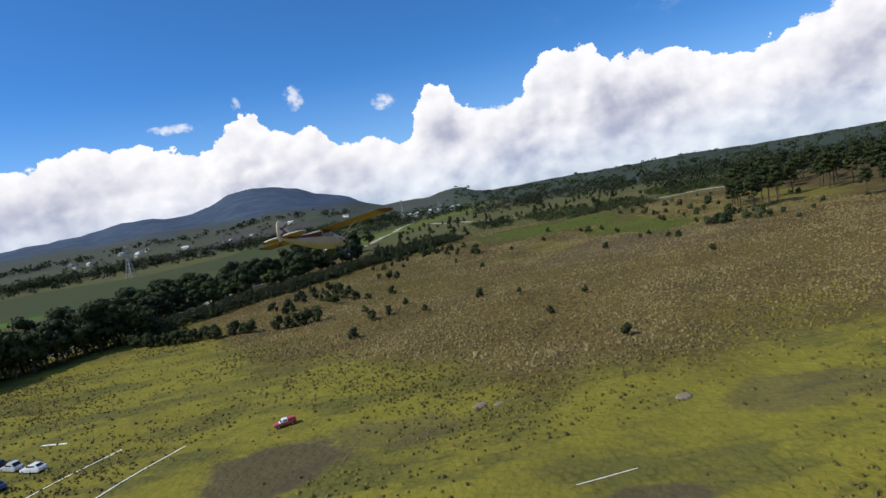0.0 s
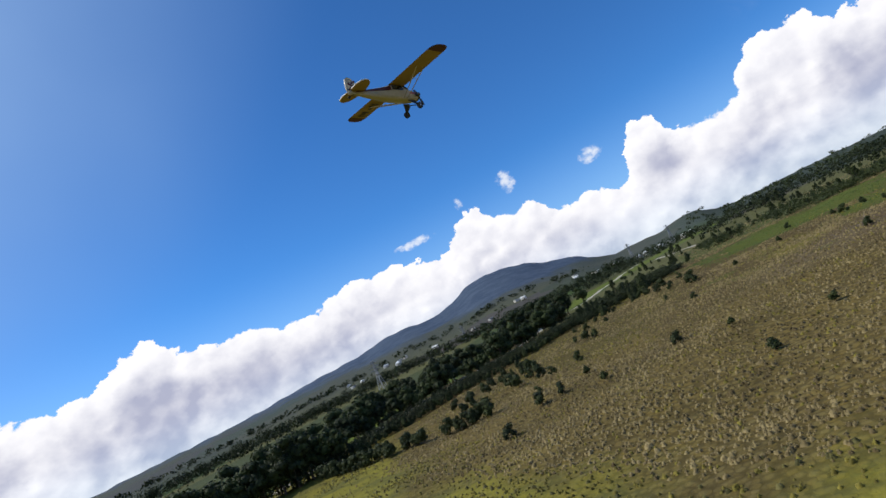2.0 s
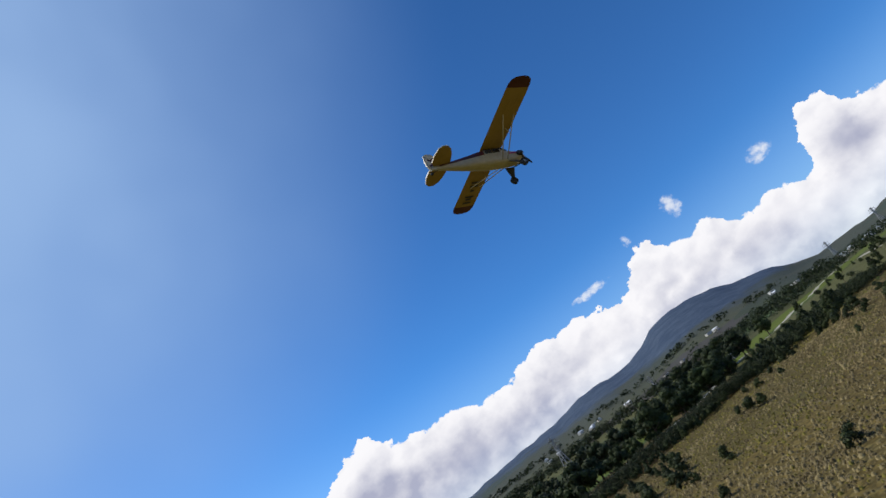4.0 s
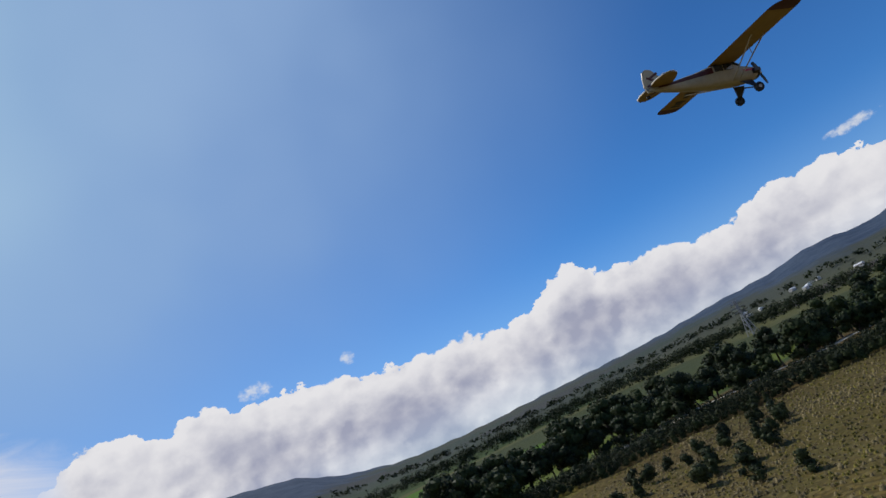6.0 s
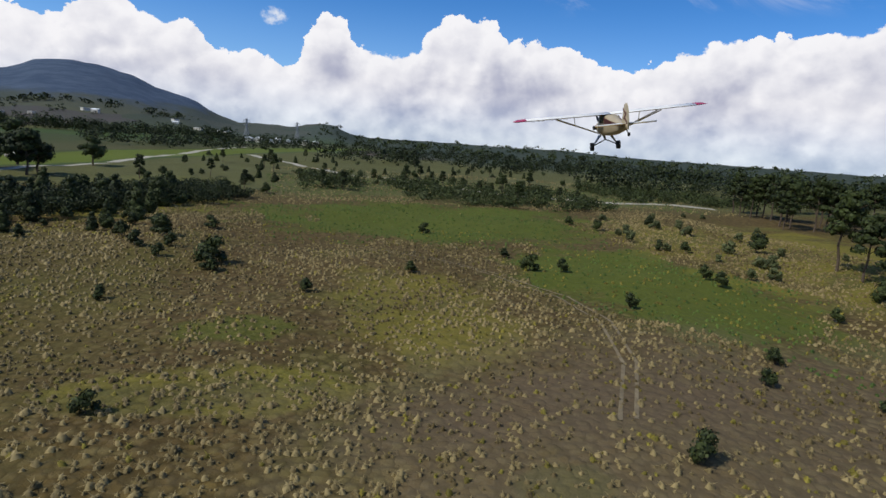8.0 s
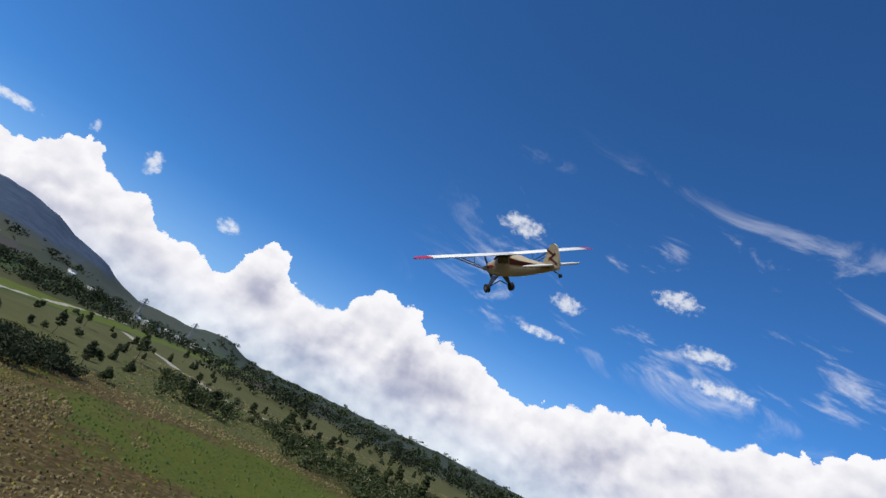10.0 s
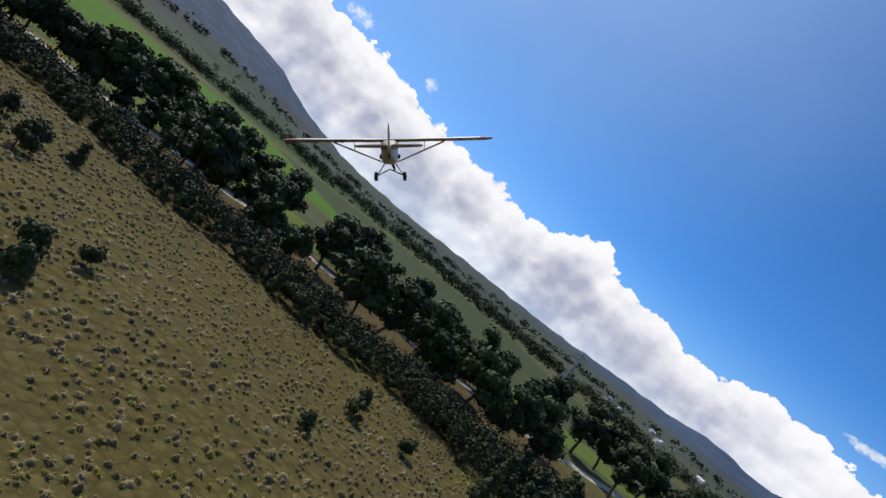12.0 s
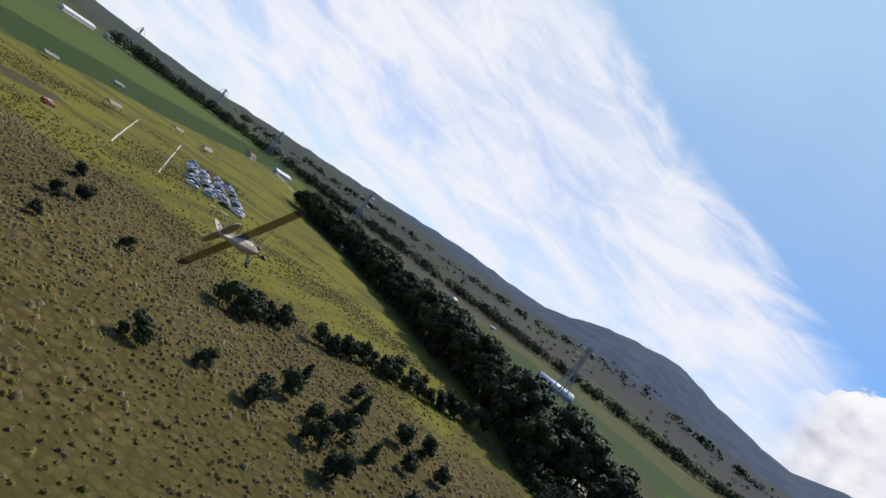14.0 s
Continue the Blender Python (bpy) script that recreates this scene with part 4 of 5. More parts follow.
make_mound(6, 92, 1.6, 0.5, "pale heap of dug soil in the green grass")
make_mound(9, 91, 1.0, 0.3, "small pale heap of dug soil beside another")
make_mound(34, 79, 1.5, 0.4, "pinkish heap of dug soil on the mown field")
for shift in (0.0, 1.7):
    ribbon("wheel_track", [(58 + shift, 306), (68 + shift, 294), (78 + shift, 282), (84 + shift, 268), (83 + shift, 254), (78 + shift, 240), (70 + shift, 228)], 0.4, WORN, "pale worn wheel track through the dry grass", 0.06, 3.0, "structure", "track")
PAINTS = {}
for tint, lo, hi in (("white", (0.66, 0.67, 0.68), (0.80, 0.80, 0.80)), ("silver", (0.36, 0.38, 0.40), (0.50, 0.51, 0.53)), ("black", (0.012, 0.012, 0.014), (0.03, 0.03, 0.034)),
                     ("blue", (0.03, 0.06, 0.16), (0.06, 0.10, 0.24)), ("red", (0.30, 0.03, 0.025), (0.42, 0.06, 0.04))):
    PAINTS[tint] = grainy(tint + "_car_paint", lo, hi, 0.8, 0.28, 0.0, 0.5)
LAMP = grainy("clear_lamp_glass", (0.6, 0.6, 0.6), (0.8, 0.8, 0.8), 4.0, 0.15)
LAMP_RED = grainy("red_lamp_glass", (0.25, 0.01, 0.01), (0.4, 0.02, 0.02), 4.0, 0.2)


def wheel_at(parent, x, y, r, w):
    hub = part("wheel", rod((x - w / 2, y, r), (x + w / 2, y, r), r, 14), RUBBER, parent, "black tyre")
    part("rim", rod((x - w / 2 - 0.01, y, r), (x + w / 2 + 0.01, y, r), r * 0.6, 10), STEEL, hub, "grey steel rim")


def car_ring(y, hw, z0, z1, soft):
    pts = []
    for sx, z in ((-1, z0), (1, z0), (1, z1), (-1, z1)):
        pts.append((sx * (hw - (soft if z == z1 else 0)), y, z))
    return [pts[0], pts[1], (hw, y, z0 + (z1 - z0) * 0.6), pts[2], pts[3], (-hw, y, z0 + (z1 - z0) * 0.6)]


def make_car(tint, m, tall=1.0):
    t = thing("car", tint + " car parked on the grass of the model field", "car", m, "cars parked on the field")
    part("body", loft([car_ring(-2.15, 0.78, 0.38, 0.78, 0.1), car_ring(-1.9, 0.86, 0.28, 0.98, 0.08), car_ring(-0.9, 0.88, 0.26, 1.0, 0.06), car_ring(0.8, 0.88, 0.26, 0.98, 0.06),
                       car_ring(1.75, 0.84, 0.28, 0.86, 0.1), car_ring(2.15, 0.74, 0.38, 0.70, 0.1)]), PAINTS[tint], t)
    h = 1.46 * tall
    part("cabin", loft([car_ring(-1.75, 0.74, 0.97, 1.0, 0.04), car_ring(-1.25, 0.74, 0.97, h - 0.04, 0.1), car_ring(0.0, 0.75, 0.97, h, 0.12), car_ring(0.95, 0.76, 0.96, 1.0, 0.04)]), PAINTS[tint], t)
    for x in (-0.742, 0.742):
        part("side_window", box(0.03, 1.7, 0.27, (x, -0.35, 1.17)), GLASS, t, "dark side glass")
    part("windscreen", loft([[(-0.62, 0.92, 1.03), (0.62, 0.92, 1.03), (0.62, 0.95, 1.05), (-0.62, 0.95, 1.05)], [(-0.56, 0.16, h - 0.06), (0.56, 0.16, h - 0.06), (0.56, 0.19, h - 0.03), (-0.56, 0.19, h - 0.03)]]), GLASS, t, "dark windscreen")
    part("rear_window", loft([[(-0.6, -1.76, 1.04), (0.6, -1.76, 1.04), (0.6, -1.73, 1.06), (-0.6, -1.73, 1.06)], [(-0.55, -1.34, h - 0.09), (0.55, -1.34, h - 0.09), (0.55, -1.31, h - 0.06), (-0.55, -1.31, h - 0.06)]]), GLASS, t, "dark rear glass")
    for x in (-0.62, 0.62):
        part("headlight", box(0.3, 0.06, 0.12, (x, 2.13, 0.62), 0.02), LAMP, t)
        part("tail_light", box(0.24, 0.06, 0.14, (x, -2.13, 0.72), 0.02), LAMP_RED, t)
        for y in (-1.32, 1.35):
            wheel_at(t, x * 1.22, y, 0.31, 0.2)
    return t


fleet = {}
car_rng = random.Random(11)
CAR_SPOTS = []
for row in range(10):
    for k in range(4):
        d, w = row * 7.0 - 34 + car_rng.uniform(-1.2, 1.2), k * 5.6 - 9 + car_rng.uniform(-0.8, 0.8)
        CAR_SPOTS.append((-92 - 0.42 * d - 0.90 * w, 72 - 0.90 * d + 0.42 * w, 60 + car_rng.uniform(-16, 16)))
for k, (x, y, turn) in enumerate(CAR_SPOTS):
    tint = ("white", "silver", "black", "white", "blue", "white", "silver")[k % 7]
    m = pose(x, y, float(ground(x, y)) + 0.01, 0, 0, turn)
    if tint in fleet:
        copy_thing(fleet[tint], m)
    else:
        fleet[tint] = make_car(tint, m, 1.0 + 0.1 * (k % 2))


def make_truck(m):
    t = thing("pickup_truck", "red pickup truck with a white load cover on the mown field", "truck", m)
    part("body", loft([car_ring(-2.6, 0.92, 0.55, 1.15, 0.05), car_ring(-0.6, 0.95, 0.5, 1.15, 0.05), car_ring(1.3, 0.95, 0.5, 1.1, 0.06), car_ring(2.5, 0.86, 0.55, 1.0, 0.1)]), PAINTS["red"], t)
    part("cabin", loft([car_ring(-0.7, 0.82, 1.12, 1.78, 0.1), car_ring(0.4, 0.82, 1.12, 1.82, 0.12), car_ring(1.2, 0.84, 1.1, 1.14, 0.05)]), PAINTS["white"], t, "white cab roof")
    part("load_cover", box(1.75, 1.7, 0.62, (0, -1.7, 1.46), 0.1), PAINTS["red"], t, "red load cover")
    part("windscreen", box(1.4, 0.04, 0.5, (0, 0.86, 1.46), 0.0, pose(0, 0, 0, 38).to_3x3().to_4x4()), GLASS, t, "dark windscreen")
    for x in (-0.84, 0.84):
        part("side_window", box(0.03, 0.8, 0.36, (x, -0.1, 1.5)), GLASS, t, "dark side glass")
        part("headlight", box(0.26, 0.06, 0.16, (x * 0.8, 2.5, 0.82), 0.02), LAMP, t)
        for y in (-1.6, 1.55):
            wheel_at(t, x * 1.1, y, 0.38, 0.24)
    return t


make_truck(pose(-27, 98, float(ground(-27, 98)), 0, 0, 112) @ Matrix.Diagonal((0.74, 0.74, 0.74, 1)))


# ---- buildings ----
def make_barn(m, length, width, height, label):
    """A long arched shed, open at its dark end."""
    t = thing("barn", label, "barn", m)
    steps = 14
    outer = [(math.cos(math.pi * k / steps) * width / 2, math.sin(math.pi * k / steps) * height * 0.62 + height * 0.38) for k in range(steps + 1)]
    inner = [(x * 0.985, z - 0.12) for x, z in outer]
    prof = outer + inner[::-1]
    part("roof", loft([[(x, y, z) for x, z in prof] for y in (-length / 2, length / 2)]), ROOF_TIN, t, "white arched sheet roof", True)
    for x in (-width / 2 + 0.15, width / 2 - 0.15):
        part("side_wall", box(0.25, length, height * 0.4, (x, 0, height * 0.2)), BRICKWORK, t)
    for y in (-length / 2 + 0.3, length / 2 - 0.3):
        part("end_wall", loft([[(x * 0.97, y + dy, max(z - 0.15, 0.0)) for x, z in outer] + [(-width / 2 * 0.97, y + dy, 0), (width / 2 * 0.97, y + dy, 0)] for dy in (-0.12, 0.12)]), BRICKWORK, t, "shaded grey end wall")
        part("doorway", box(width * 0.35, 0.1, height * 0.5, (0, y + (0.2 if y > 0 else -0.2), height * 0.25)), DARK_GAP, t, "dark open doorway")
    return t


def make_house(m, sx, sy, h, roof, label, flat=False):
    t = thing("house", label, "house", m, "buildings along the road")
    part("wall", box(sx, sy, h, (0, 0, h / 2)), PLASTER, t)
    if flat:
        part("roof", box(sx + 0.6, sy + 0.6, 0.25, (0, 0, h + 0.13)), roof, t)
    else:
        k = sy * 0.28
        part("roof", loft([[(x, -sy / 2 - 0.4, h), (x, sy / 2 + 0.4, h), (x, 0.12, h + k), (x, -0.12, h + k)] for x in (-sx / 2 - 0.4, sx / 2 + 0.4)]), roof, t)
    for k in range(max(1, int(sx / 3.5))):
        x = -sx / 2 + 1.7 + k * 3.5
        for side in (-1, 1):
            w = part("window", box(1.1, 0.08, 1.0, (x, side * (sy / 2 + 0.03), h * 0.55)), DARK_GAP, t)
            part("sill", box(1.3, 0.2, 0.1, (x, side * (sy / 2 + 0.1), h * 0.55 - 0.55)), PLASTER, w)
    part("door", box(0.08, 0.95, 2.0, (sx / 2 + 0.03, 0.3, 1.0)), DARK_GAP, t)
    return t


def from_cam(ex, ey, az, dist):
    """A place by heading and distance from a viewpoint."""
    return ex - math.sin(radians(az)) * dist, ey + math.cos(radians(az)) * dist


def settle(x, y, turn=0.0, drop=0.1):
    return pose(x, y, float(ground(x, y)) - drop, 0, 0, turn)


bx, by = from_cam(24, 266, 112.0, 480)
make_barn(settle(bx, by, 34), 32, 13, 7, "long barn with a white arched sheet roof in the fields")
make_barn(settle(-73, 506, 64), 15, 8, 5, "barn with a bright white arched roof beside the country road")
HOUSES = [(-272, -212, 10, 7, 3.2, 1, 30), (-330, -240, 26, 7, 3, 0, 20), (-318, -176, 14, 6, 3, 0, 50), (-300, -150, 10, 5, 2.8, 0, 50), (-258, -60, 9, 6, 3, 0, 60), (-250, -25, 8, 5, 2.8, 0, 40),
          (-200, 115, 6, 5, 2.6, 0, 70), (-204, 29, 8, 5, 2.6, 0, 60), (-420, -200, 16, 6, 3, 0, 20), (-520, -110, 14, 6, 3, 0, 20), (-560, -70, 12, 6, 3, 0, 20), (-190, -530, 60, 8, 4, 0, 40), (-255, -600, 34, 8, 4, 0, 40), (-340, -680, 30, 8, 4, 0, 40)]
for x, y, sx, sy, h, red, turn in HOUSES:
    make_house(settle(x, y, turn), sx, sy, h, ROOF_RED if red else ROOF_TIN, "small house with a red tiled roof by the road" if red else "low pale building with a white sheet roof by the road", not red and sx < 13)
far_rng = random.Random(5)
for k in range(16):
    x, y = from_cam(40, 187, 2.8 - k * 0.42 + far_rng.uniform(-0.1, 0.1), 900 + far_rng.uniform(-30, 60))
    make_house(settle(x, y, far_rng.uniform(60, 110)), far_rng.uniform(10, 22), 8, far_rng.uniform(3, 5.5), ROOF_TIN, "far pale building with a white roof among trees", k % 2 == 0)
for k in range(18):
    x, y = from_cam(40, 210, far_rng.uniform(4, 36), far_rng.uniform(1120, 1330))
    make_house(settle(x, y, far_rng.uniform(0, 180)), far_rng.uniform(9, 20), 8, far_rng.uniform(3, 6), ROOF_TIN, "tiny far house at the foot of the wooded hill", k % 2 == 0)


def make_shelter(m, label):
    t = thing("picnic_shelter", label, "shelter", m, "shelters along the field")
    part("roof", loft([[(x, -1.9, 2.1), (x, 1.9, 2.1), (x, 0.08, 2.9), (x, -0.08, 2.9)] for x in (-3.2, 3.2)]), BRICKWORK, t)
    for x in (-2.9, 2.9):
        for y in (-1.6, 1.6):
            part("post", rod((x, y, -0.1), (x, y, 2.15), 0.08, 6), BARK, t)
    part("table", box(2.4, 0.9, 0.08, (0, 0, 0.75), 0.01), BARK, t)
    return t


for x, y, turn in ((-49, -5, 20), (-66, 26, 25), (-118, -30, 22), (-132, -22, 22), (-140, -36, 22), (-98, -70, 15)):
    make_shelter(settle(x, y, turn), "brown roofed open shelter with a table at the field's edge")


def make_pylon(m, height, label):
    """A lattice mast with three pairs of arms."""
    t = thing("pylon", label, "pylon", m, "power line")
    w0, w1 = height * 0.11, height * 0.025

    def half(z):
        f = min(z / (height * 0.62), 1.0)
        return w0 + (w1 - w0) * f

    corner = [(-1, -1), (1, -1), (1, 1), (-1, 1)]
    levels = [0, height * 0.2, height * 0.37, height * 0.5, height * 0.62, height * 0.74, height * 0.86, height]
    for cx, cy in corner:
        bm = loft([[(cx * half(z) + dx, cy * half(z) + dy, z) for dx, dy in ((-0.28, -0.28), (0.28, -0.28), (0.28, 0.28), (-0.28, 0.28))] for z in levels])
        part("leg", bm, STEEL, t)
    brace = bmesh.new()
    for a, b in zip(levels, levels[1:]):
        for k in range(4):
            (ax, ay), (bx2, by2) = corner[k], corner[(k + 1) % 4]
            merge(brace, rod((ax * half(a), ay * half(a), a), (bx2 * half(b), by2 * half(b), b), 0.15, 3))
            merge(brace, rod((bx2 * half(a), by2 * half(a), a), (ax * half(b), ay * half(b), b), 0.15, 3))
    tagged(part("bracing", brace, STEEL, t), kind="stuff")
    for z, ln in ((height * 0.66, 0.20), (height * 0.78, 0.25), (height * 0.9, 0.18)):
        for side in (-1, 1):
            bm = rod((side * w1, 0, z), (side * height * ln, 0, z + 0.4), 0.24, 4)
            merge(bm, rod((side * w1, 0, z + height * 0.04), (side * height * ln, 0, z + 0.4), 0.2, 4))
            arm = part("arm", bm, STEEL, t)
            part("insulator", rod((side * height * ln, 0, z + 0.3), (side * height * ln, 0, z - 2.0), 0.14, 6), GLASS, arm)
    return t


PYLONS = [(111.4, 430, 44), (137.2, 620, 42), (147.2, 850, 40), (153.2, 1050, 40), (161, 1200, 38), (40.5, 520, 36), (2.0, 1000, 34), (-2.7, 1150, 34), (24.0, 900, 30)]
masts = []
for az, d, h in PYLONS:
    x, y = from_cam(24, 266, az, d)
    masts.append((make_pylon(settle(x, y, az * 1.0 + 35), h, "grey lattice power pylon standing in the far fields"), h))


# ---- the aeroplane ----
CREAM = grainy("cream_wing_cloth", (0.36, 0.295, 0.185), (0.45, 0.375, 0.25), 3.0, 0.45, 0.0, 0.4)
# sunlight coming through the shaded underside cloth, painted in as amber
AMBER_UNDERGLOW = grainy("amber_yellow_cloth", (0.265, 0.162, 0.036), (0.345, 0.214, 0.054), 3.0, 0.5, 0.0, 0.35)
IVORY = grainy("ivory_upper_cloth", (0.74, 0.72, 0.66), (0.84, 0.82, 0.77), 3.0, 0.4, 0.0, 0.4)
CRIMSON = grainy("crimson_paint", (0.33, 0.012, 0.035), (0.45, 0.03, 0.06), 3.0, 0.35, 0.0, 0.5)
# dark red of band and chevrons, also crimson darkened for shade under the tips
MAROON_AND_SHADE = grainy("dark_maroon_paint", (0.055, 0.008, 0.008), (0.085, 0.015, 0.013), 3.0, 0.45, 0.0, 0.4)
SOOT = grainy("black_engine_paint", (0.012, 0.012, 0.013), (0.03, 0.03, 0.03), 6.0, 0.4, 0.0, 0.5)
CANOPY = grainy("smoked_cabin_glass", (0.02, 0.022, 0.025), (0.05, 0.053, 0.058), 3.0, 0.06, 0.0, 0.7)


def aerofoil(x, y_le, chord, z, thick, upper):
    """Half of a wing section, its upper or lower skin with a little thickness."""
    pts = []
    for k in range(9):
        f = 0.5 - 0.5 * math.cos(math.pi * k / 8)
        t = thick * chord * (2.97 * math.sqrt(f) - 1.26 * f - 3.5 * f * f + 2.84 * f ** 3 - 1.05 * f ** 4) * 0.62
        pts.append((x, y_le - f * chord, z + (t if upper else -t * 0.32)))
    mid = [(x, y, z + 0.002 if upper else z) for x2, y, z2 in pts[::-1]]
    return pts + mid[1:-1]


def wing_rings(side, upper, spans):
    rings = []
    for s, le, chord in spans:
        rings.append(aerofoil(side * s, le, chord, 0.155 + 0.012 * s, 0.13 if s < 1.3 else 0.09, upper))
    return rings


def make_plane():
    t = thing("model_aeroplane", "yellow and cream high-wing model aeroplane with crimson tips in flight", "aeroplane")

    def oval(y, hw, z0, z1, flat=0.75):
        pts = []
        for k in range(16):
            a = 2 * math.pi * k / 16
            cx, cz = math.cos(a), math.sin(a)
            px = math.copysign(abs(cx) ** flat, cx)
            pz = math.copysign(abs(cz) ** flat, cz)
            pts.append((px * hw, y, (z0 + z1) / 2 + pz * (z1 - z0) / 2))
        return pts

    part("fuselage", loft([oval(0.46, 0.085, -0.10, 0.055, 0.8), oval(0.36, 0.098, -0.125, 0.075, 0.7), oval(0.22, 0.105, -0.14, 0.10, 0.6), oval(0.12, 0.108, -0.142, 0.148, 0.5), oval(-0.20, 0.105, -0.138, 0.15, 0.5),
                           oval(-0.42, 0.085, -0.12, 0.10, 0.55), oval(-0.70, 0.058, -0.09, 0.055, 0.6), oval(-0.98, 0.03, -0.055, 0.025, 0.7), oval(-1.10, 0.014, -0.035, 0.012, 0.8)]), CREAM, t, "cream fuselage", True)
    part("cowl", loft([oval(0.455, 0.088, -0.105, 0.06, 0.8), oval(0.50, 0.08, -0.095, 0.05, 0.9), oval(0.535, 0.05, -0.065, 0.025, 1.0)]), SOOT, t, "black engine cowl", True)
    for side in (-1, 1):
        part("cylinder_head", box(0.07, 0.10, 0.06, (side * 0.105, 0.42, -0.025), 0.012), SOOT, t, "black finned engine cylinder")
    spinner = part("spinner", rod((0, 0.53, -0.02), (0, 0.60, -0.02), 0.03, 12, 0.006), STEEL, t, "bright metal spinner", True)
    prop = bmesh.new()
    for side in (-1, 1):
        merge(prop, loft([[(x - 0.5 * w, 0.565 - side * x / 40 - 0.008, -0.02 + side * r), (x + 0.5 * w, 0.565 + side * 0.012, -0.02 + side * r), (x + 0.5 * w, 0.572 + side * 0.012, -0.02 + side * r), (x - 0.5 * w, 0.565 - side * 0.012, -0.02 + side * r)]
                          for r, w, x in ((0.01, 0.025, 0), (0.07, 0.04, 0.002), (0.14, 0.038, 0.002), (0.20, 0.02, 0))]))
    bmesh.ops.rotate(prop, cent=(0, 0.565, -0.02), matrix=Matrix.Rotation(radians(-18), 3, "Y"), verts=prop.verts)
    part("propeller", prop, SOOT, t, "dark two-bladed propeller")
    # crimson band and cabin glass
    for side in (-1, 1):
        part("stripe", loft([[(side * w, y, z0), (side * (w + 0.004), y, z0), (side * (w + 0.004), y, z1), (side * w, y, z1)] for y, w, z0, z1 in ((-0.20, 0.1035, 0.03, 0.115), (-0.42, 0.084, 0.02, 0.075), (-0.70, 0.0575, 0.0, 0.037), (-0.97, 0.031, -0.012, 0.012))]), MAROON_AND_SHADE, t, "dark red band along the fuselage")
        part("nose_stripe", box(0.004, 0.20, 0.03, (side * 0.1035, 0.33, 0.0)), CRIMSON, t, "red nose stripe")
        for y0, y1 in ((0.10, -0.03), (-0.045, -0.17)):
            part("side_window", box(0.006, y0 - y1, 0.085, (side * 0.107, (y0 + y1) / 2, 0.085), 0.002), CANOPY, t, "smoked cabin window")
    part("windscreen", loft([[(-0.085, 0.25, 0.088), (0.085, 0.25, 0.088), (0.085, 0.255, 0.095), (-0.085, 0.255, 0.095)], [(-0.098, 0.125, 0.15), (0.098, 0.125, 0.15), (0.098, 0.13, 0.157), (-0.098, 0.13, 0.157)]]), CANOPY, t, "smoked windscreen")
    # wings: upper and lower skins, coloured ends, two struts each
    main = ((0.0, 0.20, 0.40), (0.4, 0.20, 0.40), (0.8, 0.20, 0.40), (1.16, 0.20, 0.40))
    tip = ((1.162, 0.20, 0.40), (1.23, 0.193, 0.385), (1.29, 0.17, 0.335), (1.325, 0.125, 0.24), (1.34, 0.07, 0.12))
    for side in (-1, 1):
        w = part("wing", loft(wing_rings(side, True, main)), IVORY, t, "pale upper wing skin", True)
        part("lower_skin", loft(wing_rings(side, False, main)), AMBER_UNDERGLOW, w, "wing underside with light through the cloth painted amber")
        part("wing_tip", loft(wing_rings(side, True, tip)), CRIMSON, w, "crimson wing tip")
        # shade below the tip is put into a darker red
        part("lower_tip", loft(wing_rings(side, False, tip)), MAROON_AND_SHADE, w, "crimson wing tip underside painted dark for shade")
        for y, ye in ((0.14, 0.12), (0.05, -0.06)):
            part("strut", rod((side * 0.10, y - 0.0, -0.11), (side * 0.72, ye, 0.148), 0.008, 6), CREAM, w, "thin cream wing strut")
        part("jury_strut", rod((side * 0.45, 0.12, 0.04), (side * 0.46, 0.10, 0.15), 0.005, 5), CREAM, w)
    for k, (x, ln) in enumerate(((-1.06, 0.10), (-0.98, 0.07), (-0.92, 0.11), (-0.78, 0.05), (-0.68, 0.10), (-0.60, 0.11))):
        part("marking_bar", box(0.035, ln * 1.5, 0.003, (x, 0.0, 0.136 + 0.0122 * -x)), SOOT, t, "dark marking under the wing")
    # tail
    fin = [(0.0, -0.78, 0.03), (0.0, -0.86, 0.10), (0.0, -0.93, 0.20), (0.0, -0.99, 0.265), (0.0, -1.06, 0.275), (0.0, -1.115, 0.24), (0.0, -1.14, 0.15), (0.0, -1.15, 0.04), (0.0, -1.12, -0.05), (0.0, -1.04, -0.04)]
    part("fin", loft([[(x + dx, y, z) for x, y, z in fin] for dx in (-0.008, 0.008)]), CREAM, t, "cream fin with dark red chevrons")
    for side in (-1, 1):
        for k, (y, z) in enumerate(((-0.985, 0.17), (-1.01, 0.12), (-1.03, 0.07))):
            part("chevron", box(0.003, 0.16, 0.030, (side * 0.0102, y, z), 0.0, pose(0, 0, 0, 28 - 56 * (k % 2)).to_3x3().to_4x4()), MAROON_AND_SHADE, t, "dark red chevron on the fin")
        stab = [(side * 0.02, -0.80), (side * 0.10, -0.80), (side * 0.22, -0.825), (side * 0.32, -0.87), (side * 0.375, -0.94), (side * 0.38, -1.01), (side * 0.33, -1.075), (side * 0.2, -1.11), (side * 0.08, -1.10), (side * 0.02, -1.06)]
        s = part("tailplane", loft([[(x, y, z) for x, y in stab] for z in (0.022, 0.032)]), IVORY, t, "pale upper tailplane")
        # the underside again has light through the cloth painted in
        part("lower_skin", loft([[(x * 0.995, y, z) for x, y in stab] for z in (0.012, 0.021)]), AMBER_UNDERGLOW, s, "tailplane underside with light through the cloth painted amber")
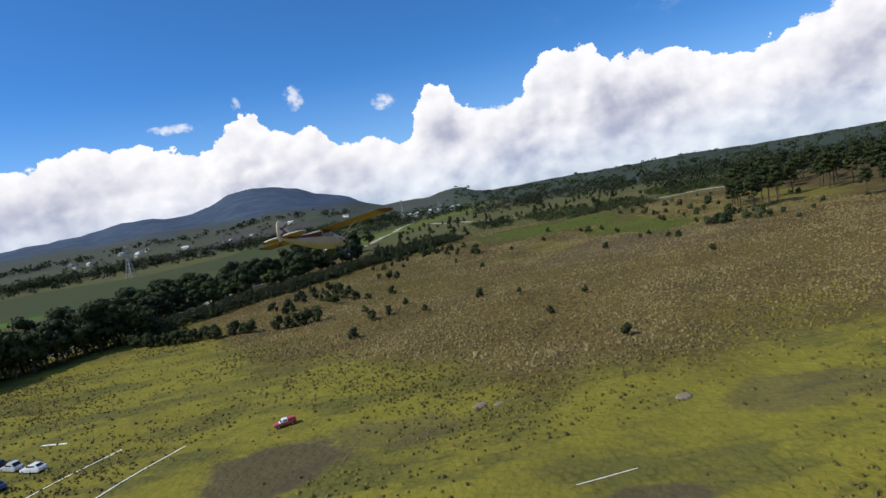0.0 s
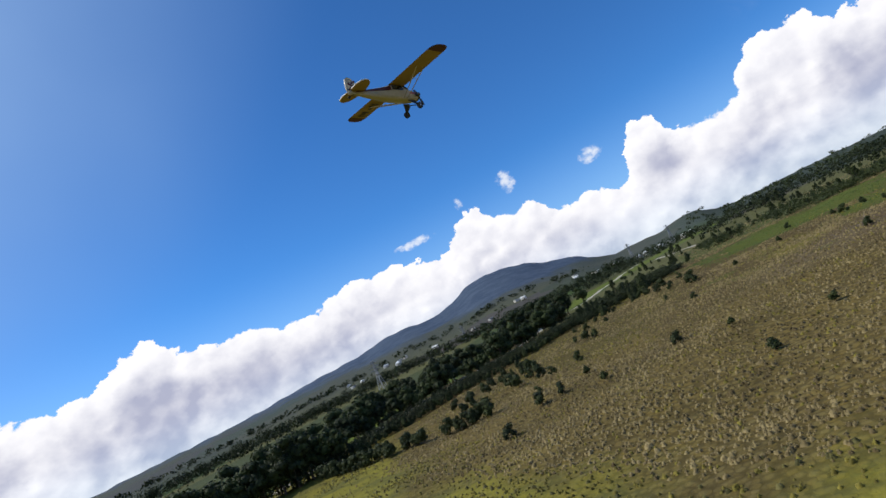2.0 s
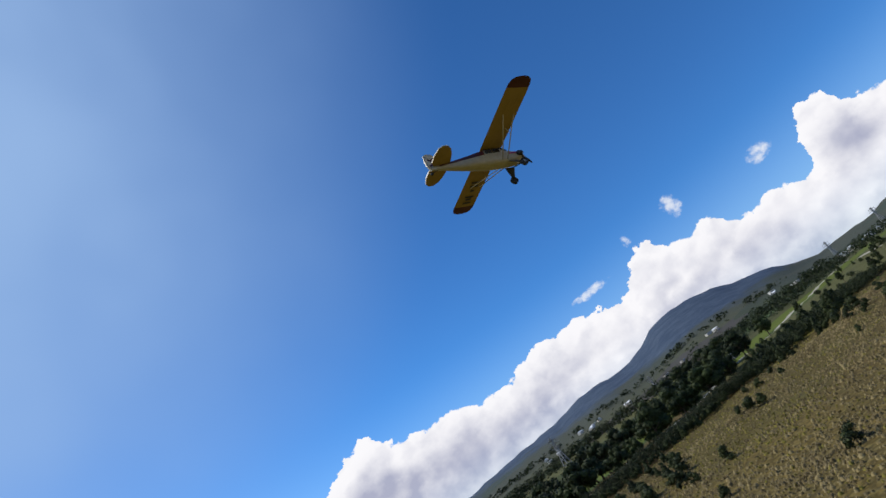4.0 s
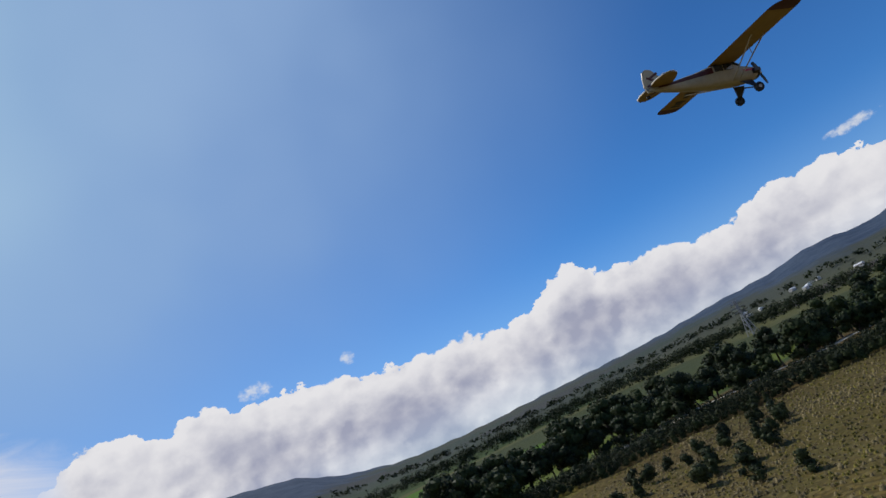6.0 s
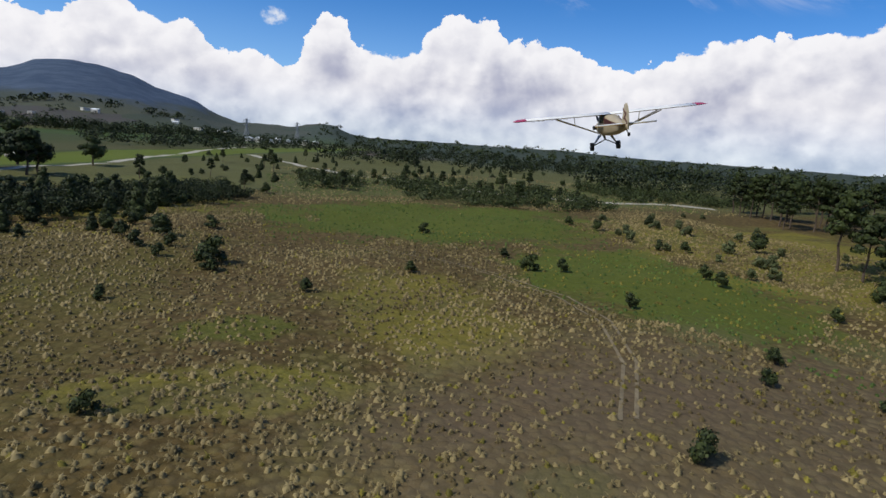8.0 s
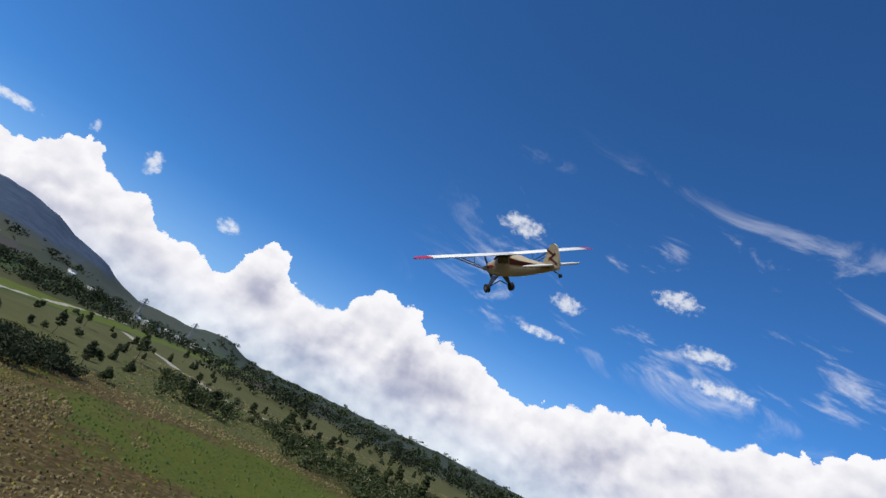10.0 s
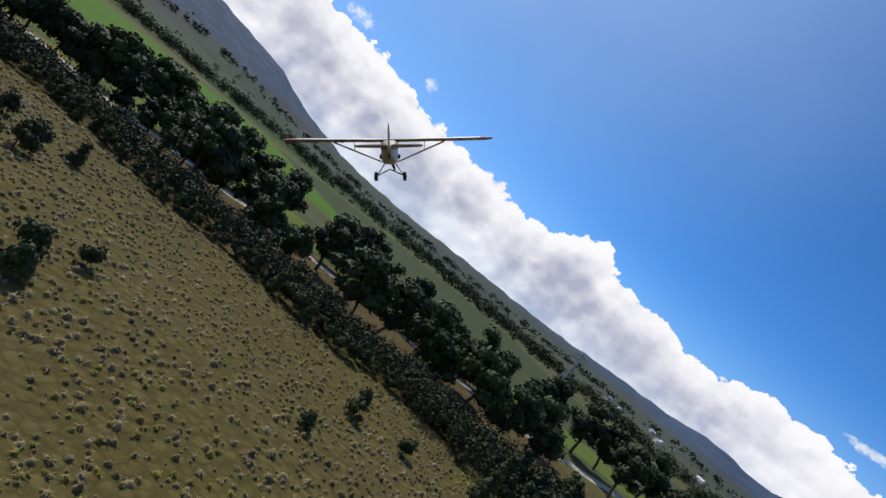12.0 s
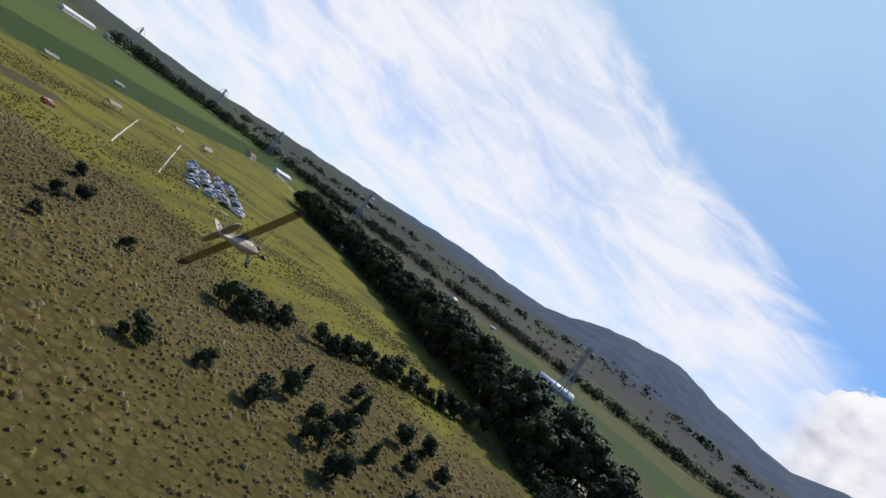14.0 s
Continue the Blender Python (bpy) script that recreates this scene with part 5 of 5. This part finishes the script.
    # landing gear
    for side in (-1, 1):
        leg = part("gear_leg", loft([[(side * 0.07, 0.33, -0.135), (side * 0.07, 0.16, -0.135), (side * 0.08, 0.16, -0.13), (side * 0.08, 0.33, -0.13)], [(side * 0.17, 0.30, -0.285), (side * 0.17, 0.265, -0.285), (side * 0.18, 0.265, -0.28), (side * 0.18, 0.30, -0.28)]]), SOOT, t, "black landing gear leg")
        part("shock_strut", rod((0, 0.25, -0.20), (side * 0.165, 0.28, -0.28), 0.008, 6), SOOT, leg, "dark shock strut")
        wheel = part("wheel", rod((side * 0.168, 0.285, -0.295), (side * 0.213, 0.285, -0.295), 0.06, 16), RUBBER, t, "fat black rubber tyre")
        part("hub", rod((side * 0.208, 0.285, -0.295), (side * 0.218, 0.285, -0.295), 0.024, 10), STEEL, wheel, "steel wheel hub")
    part("tail_spring", rod((0, -1.02, -0.05), (0, -1.13, -0.095), 0.007, 6), SOOT, t)
    part("tail_wheel", rod((-0.012, -1.14, -0.105), (0.012, -1.14, -0.105), 0.024, 12), RUBBER, t, "small black tail wheel")
    return t


plane = make_plane()
FLIGHT = [
    (0.00, pose(-1.44, 9.78, 32.28, -9.6, -7.5, -26.7)),
    (0.50, pose(3.57, 19.01, 30.57, -4.7, -4.5, -27.7)),
    (1.00, pose(8.53, 28.34, 29.32, -2.6, -0.9, -25.7)),
    (1.50, pose(13.50, 37.76, 28.09, -2.3, 0.8, -24.9)),
    (2.00, pose(17.68, 47.74, 27.34, -3.4, 4.4, -25.0)),
    (2.50, pose(21.43, 57.83, 26.51, -5.0, -4.4, -25.7)),
    (3.00, pose(24.88, 68.39, 25.44, -6.7, -6.9, -26.8)),
    (3.20, pose(26.15, 73.14, 25.19, -7.4, -6.7, -25.5)),
    (3.70, pose(29.69, 85.23, 24.63, -7.7, -5.0, -23.8)),
    (4.25, pose(33.81, 98.69, 24.05, -8.0, -2.1, -22.7)),
    (4.80, pose(37.60, 112.19, 23.69, -7.3, -0.1, -21.7)),
    (5.30, pose(40.29, 124.33, 23.76, -4.5, -0.8, -20.1)),
    (5.50, pose(40.79, 129.36, 24.10, -5.5, 5.9, -19.7)),
    (6.00, pose(41.69, 142.10, 25.17, -8.0, 7.4, -19.5)),
    (6.50, pose(41.48, 154.13, 25.83, -7.3, 1.9, -17.2)),
    (7.00, pose(41.27, 166.65, 26.08, -4.0, -3.9, -16.4)),
    (7.50, pose(42.45, 179.31, 25.68, -3.2, -2.9, -16.1)),
    (8.00, pose(44.80, 194.03, 25.03, 1.8, -9.8, -19.2)),
    (8.20, pose(45.80, 199.05, 24.92, 3.4, -12.7, -18.1)),
    (8.50, pose(47.31, 204.06, 24.70, 4.5, -14.9, -26.7)),
    (8.85, pose(48.12, 209.96, 24.81, 7.5, -18.2, -29.9)),
    (9.25, pose(48.28, 216.99, 25.09, 10.6, -23.2, -25.7)),
    (9.65, pose(47.89, 224.31, 25.21, 10.7, -28.9, -14.7)),
    (10.00, pose(47.28, 230.90, 24.98, 5.7, -33.3, -0.4)),
    (10.30, pose(46.76, 236.70, 24.43, -3.8, -35.7, 14.4)),
    (10.50, pose(46.02, 240.37, 24.53, -4.8, -36.7, 19.3)),
    (11.00, pose(43.42, 248.48, 24.70, -4.8, -43.6, 34.1)),
    (11.50, pose(38.84, 253.29, 24.04, -1.8, -47.0, 45.5)),
    (12.00, pose(34.67, 256.39, 23.68, 2.6, -41.9, 63.6)),
    (12.50, pose(29.86, 258.25, 23.93, 5.1, -44.0, 76.5)),
    (13.00, pose(23.35, 258.02, 24.58, 3.7, -49.0, 80.1)),
    (13.50, pose(20.95, 259.11, 24.79, -1.9, -55.7, 106.4)),
    (14.00, pose(17.35, 256.94, 24.45, -11.2, -59.2, 126.4)),
]


def motions():
    walk(plane, FLIGHT)


motions()
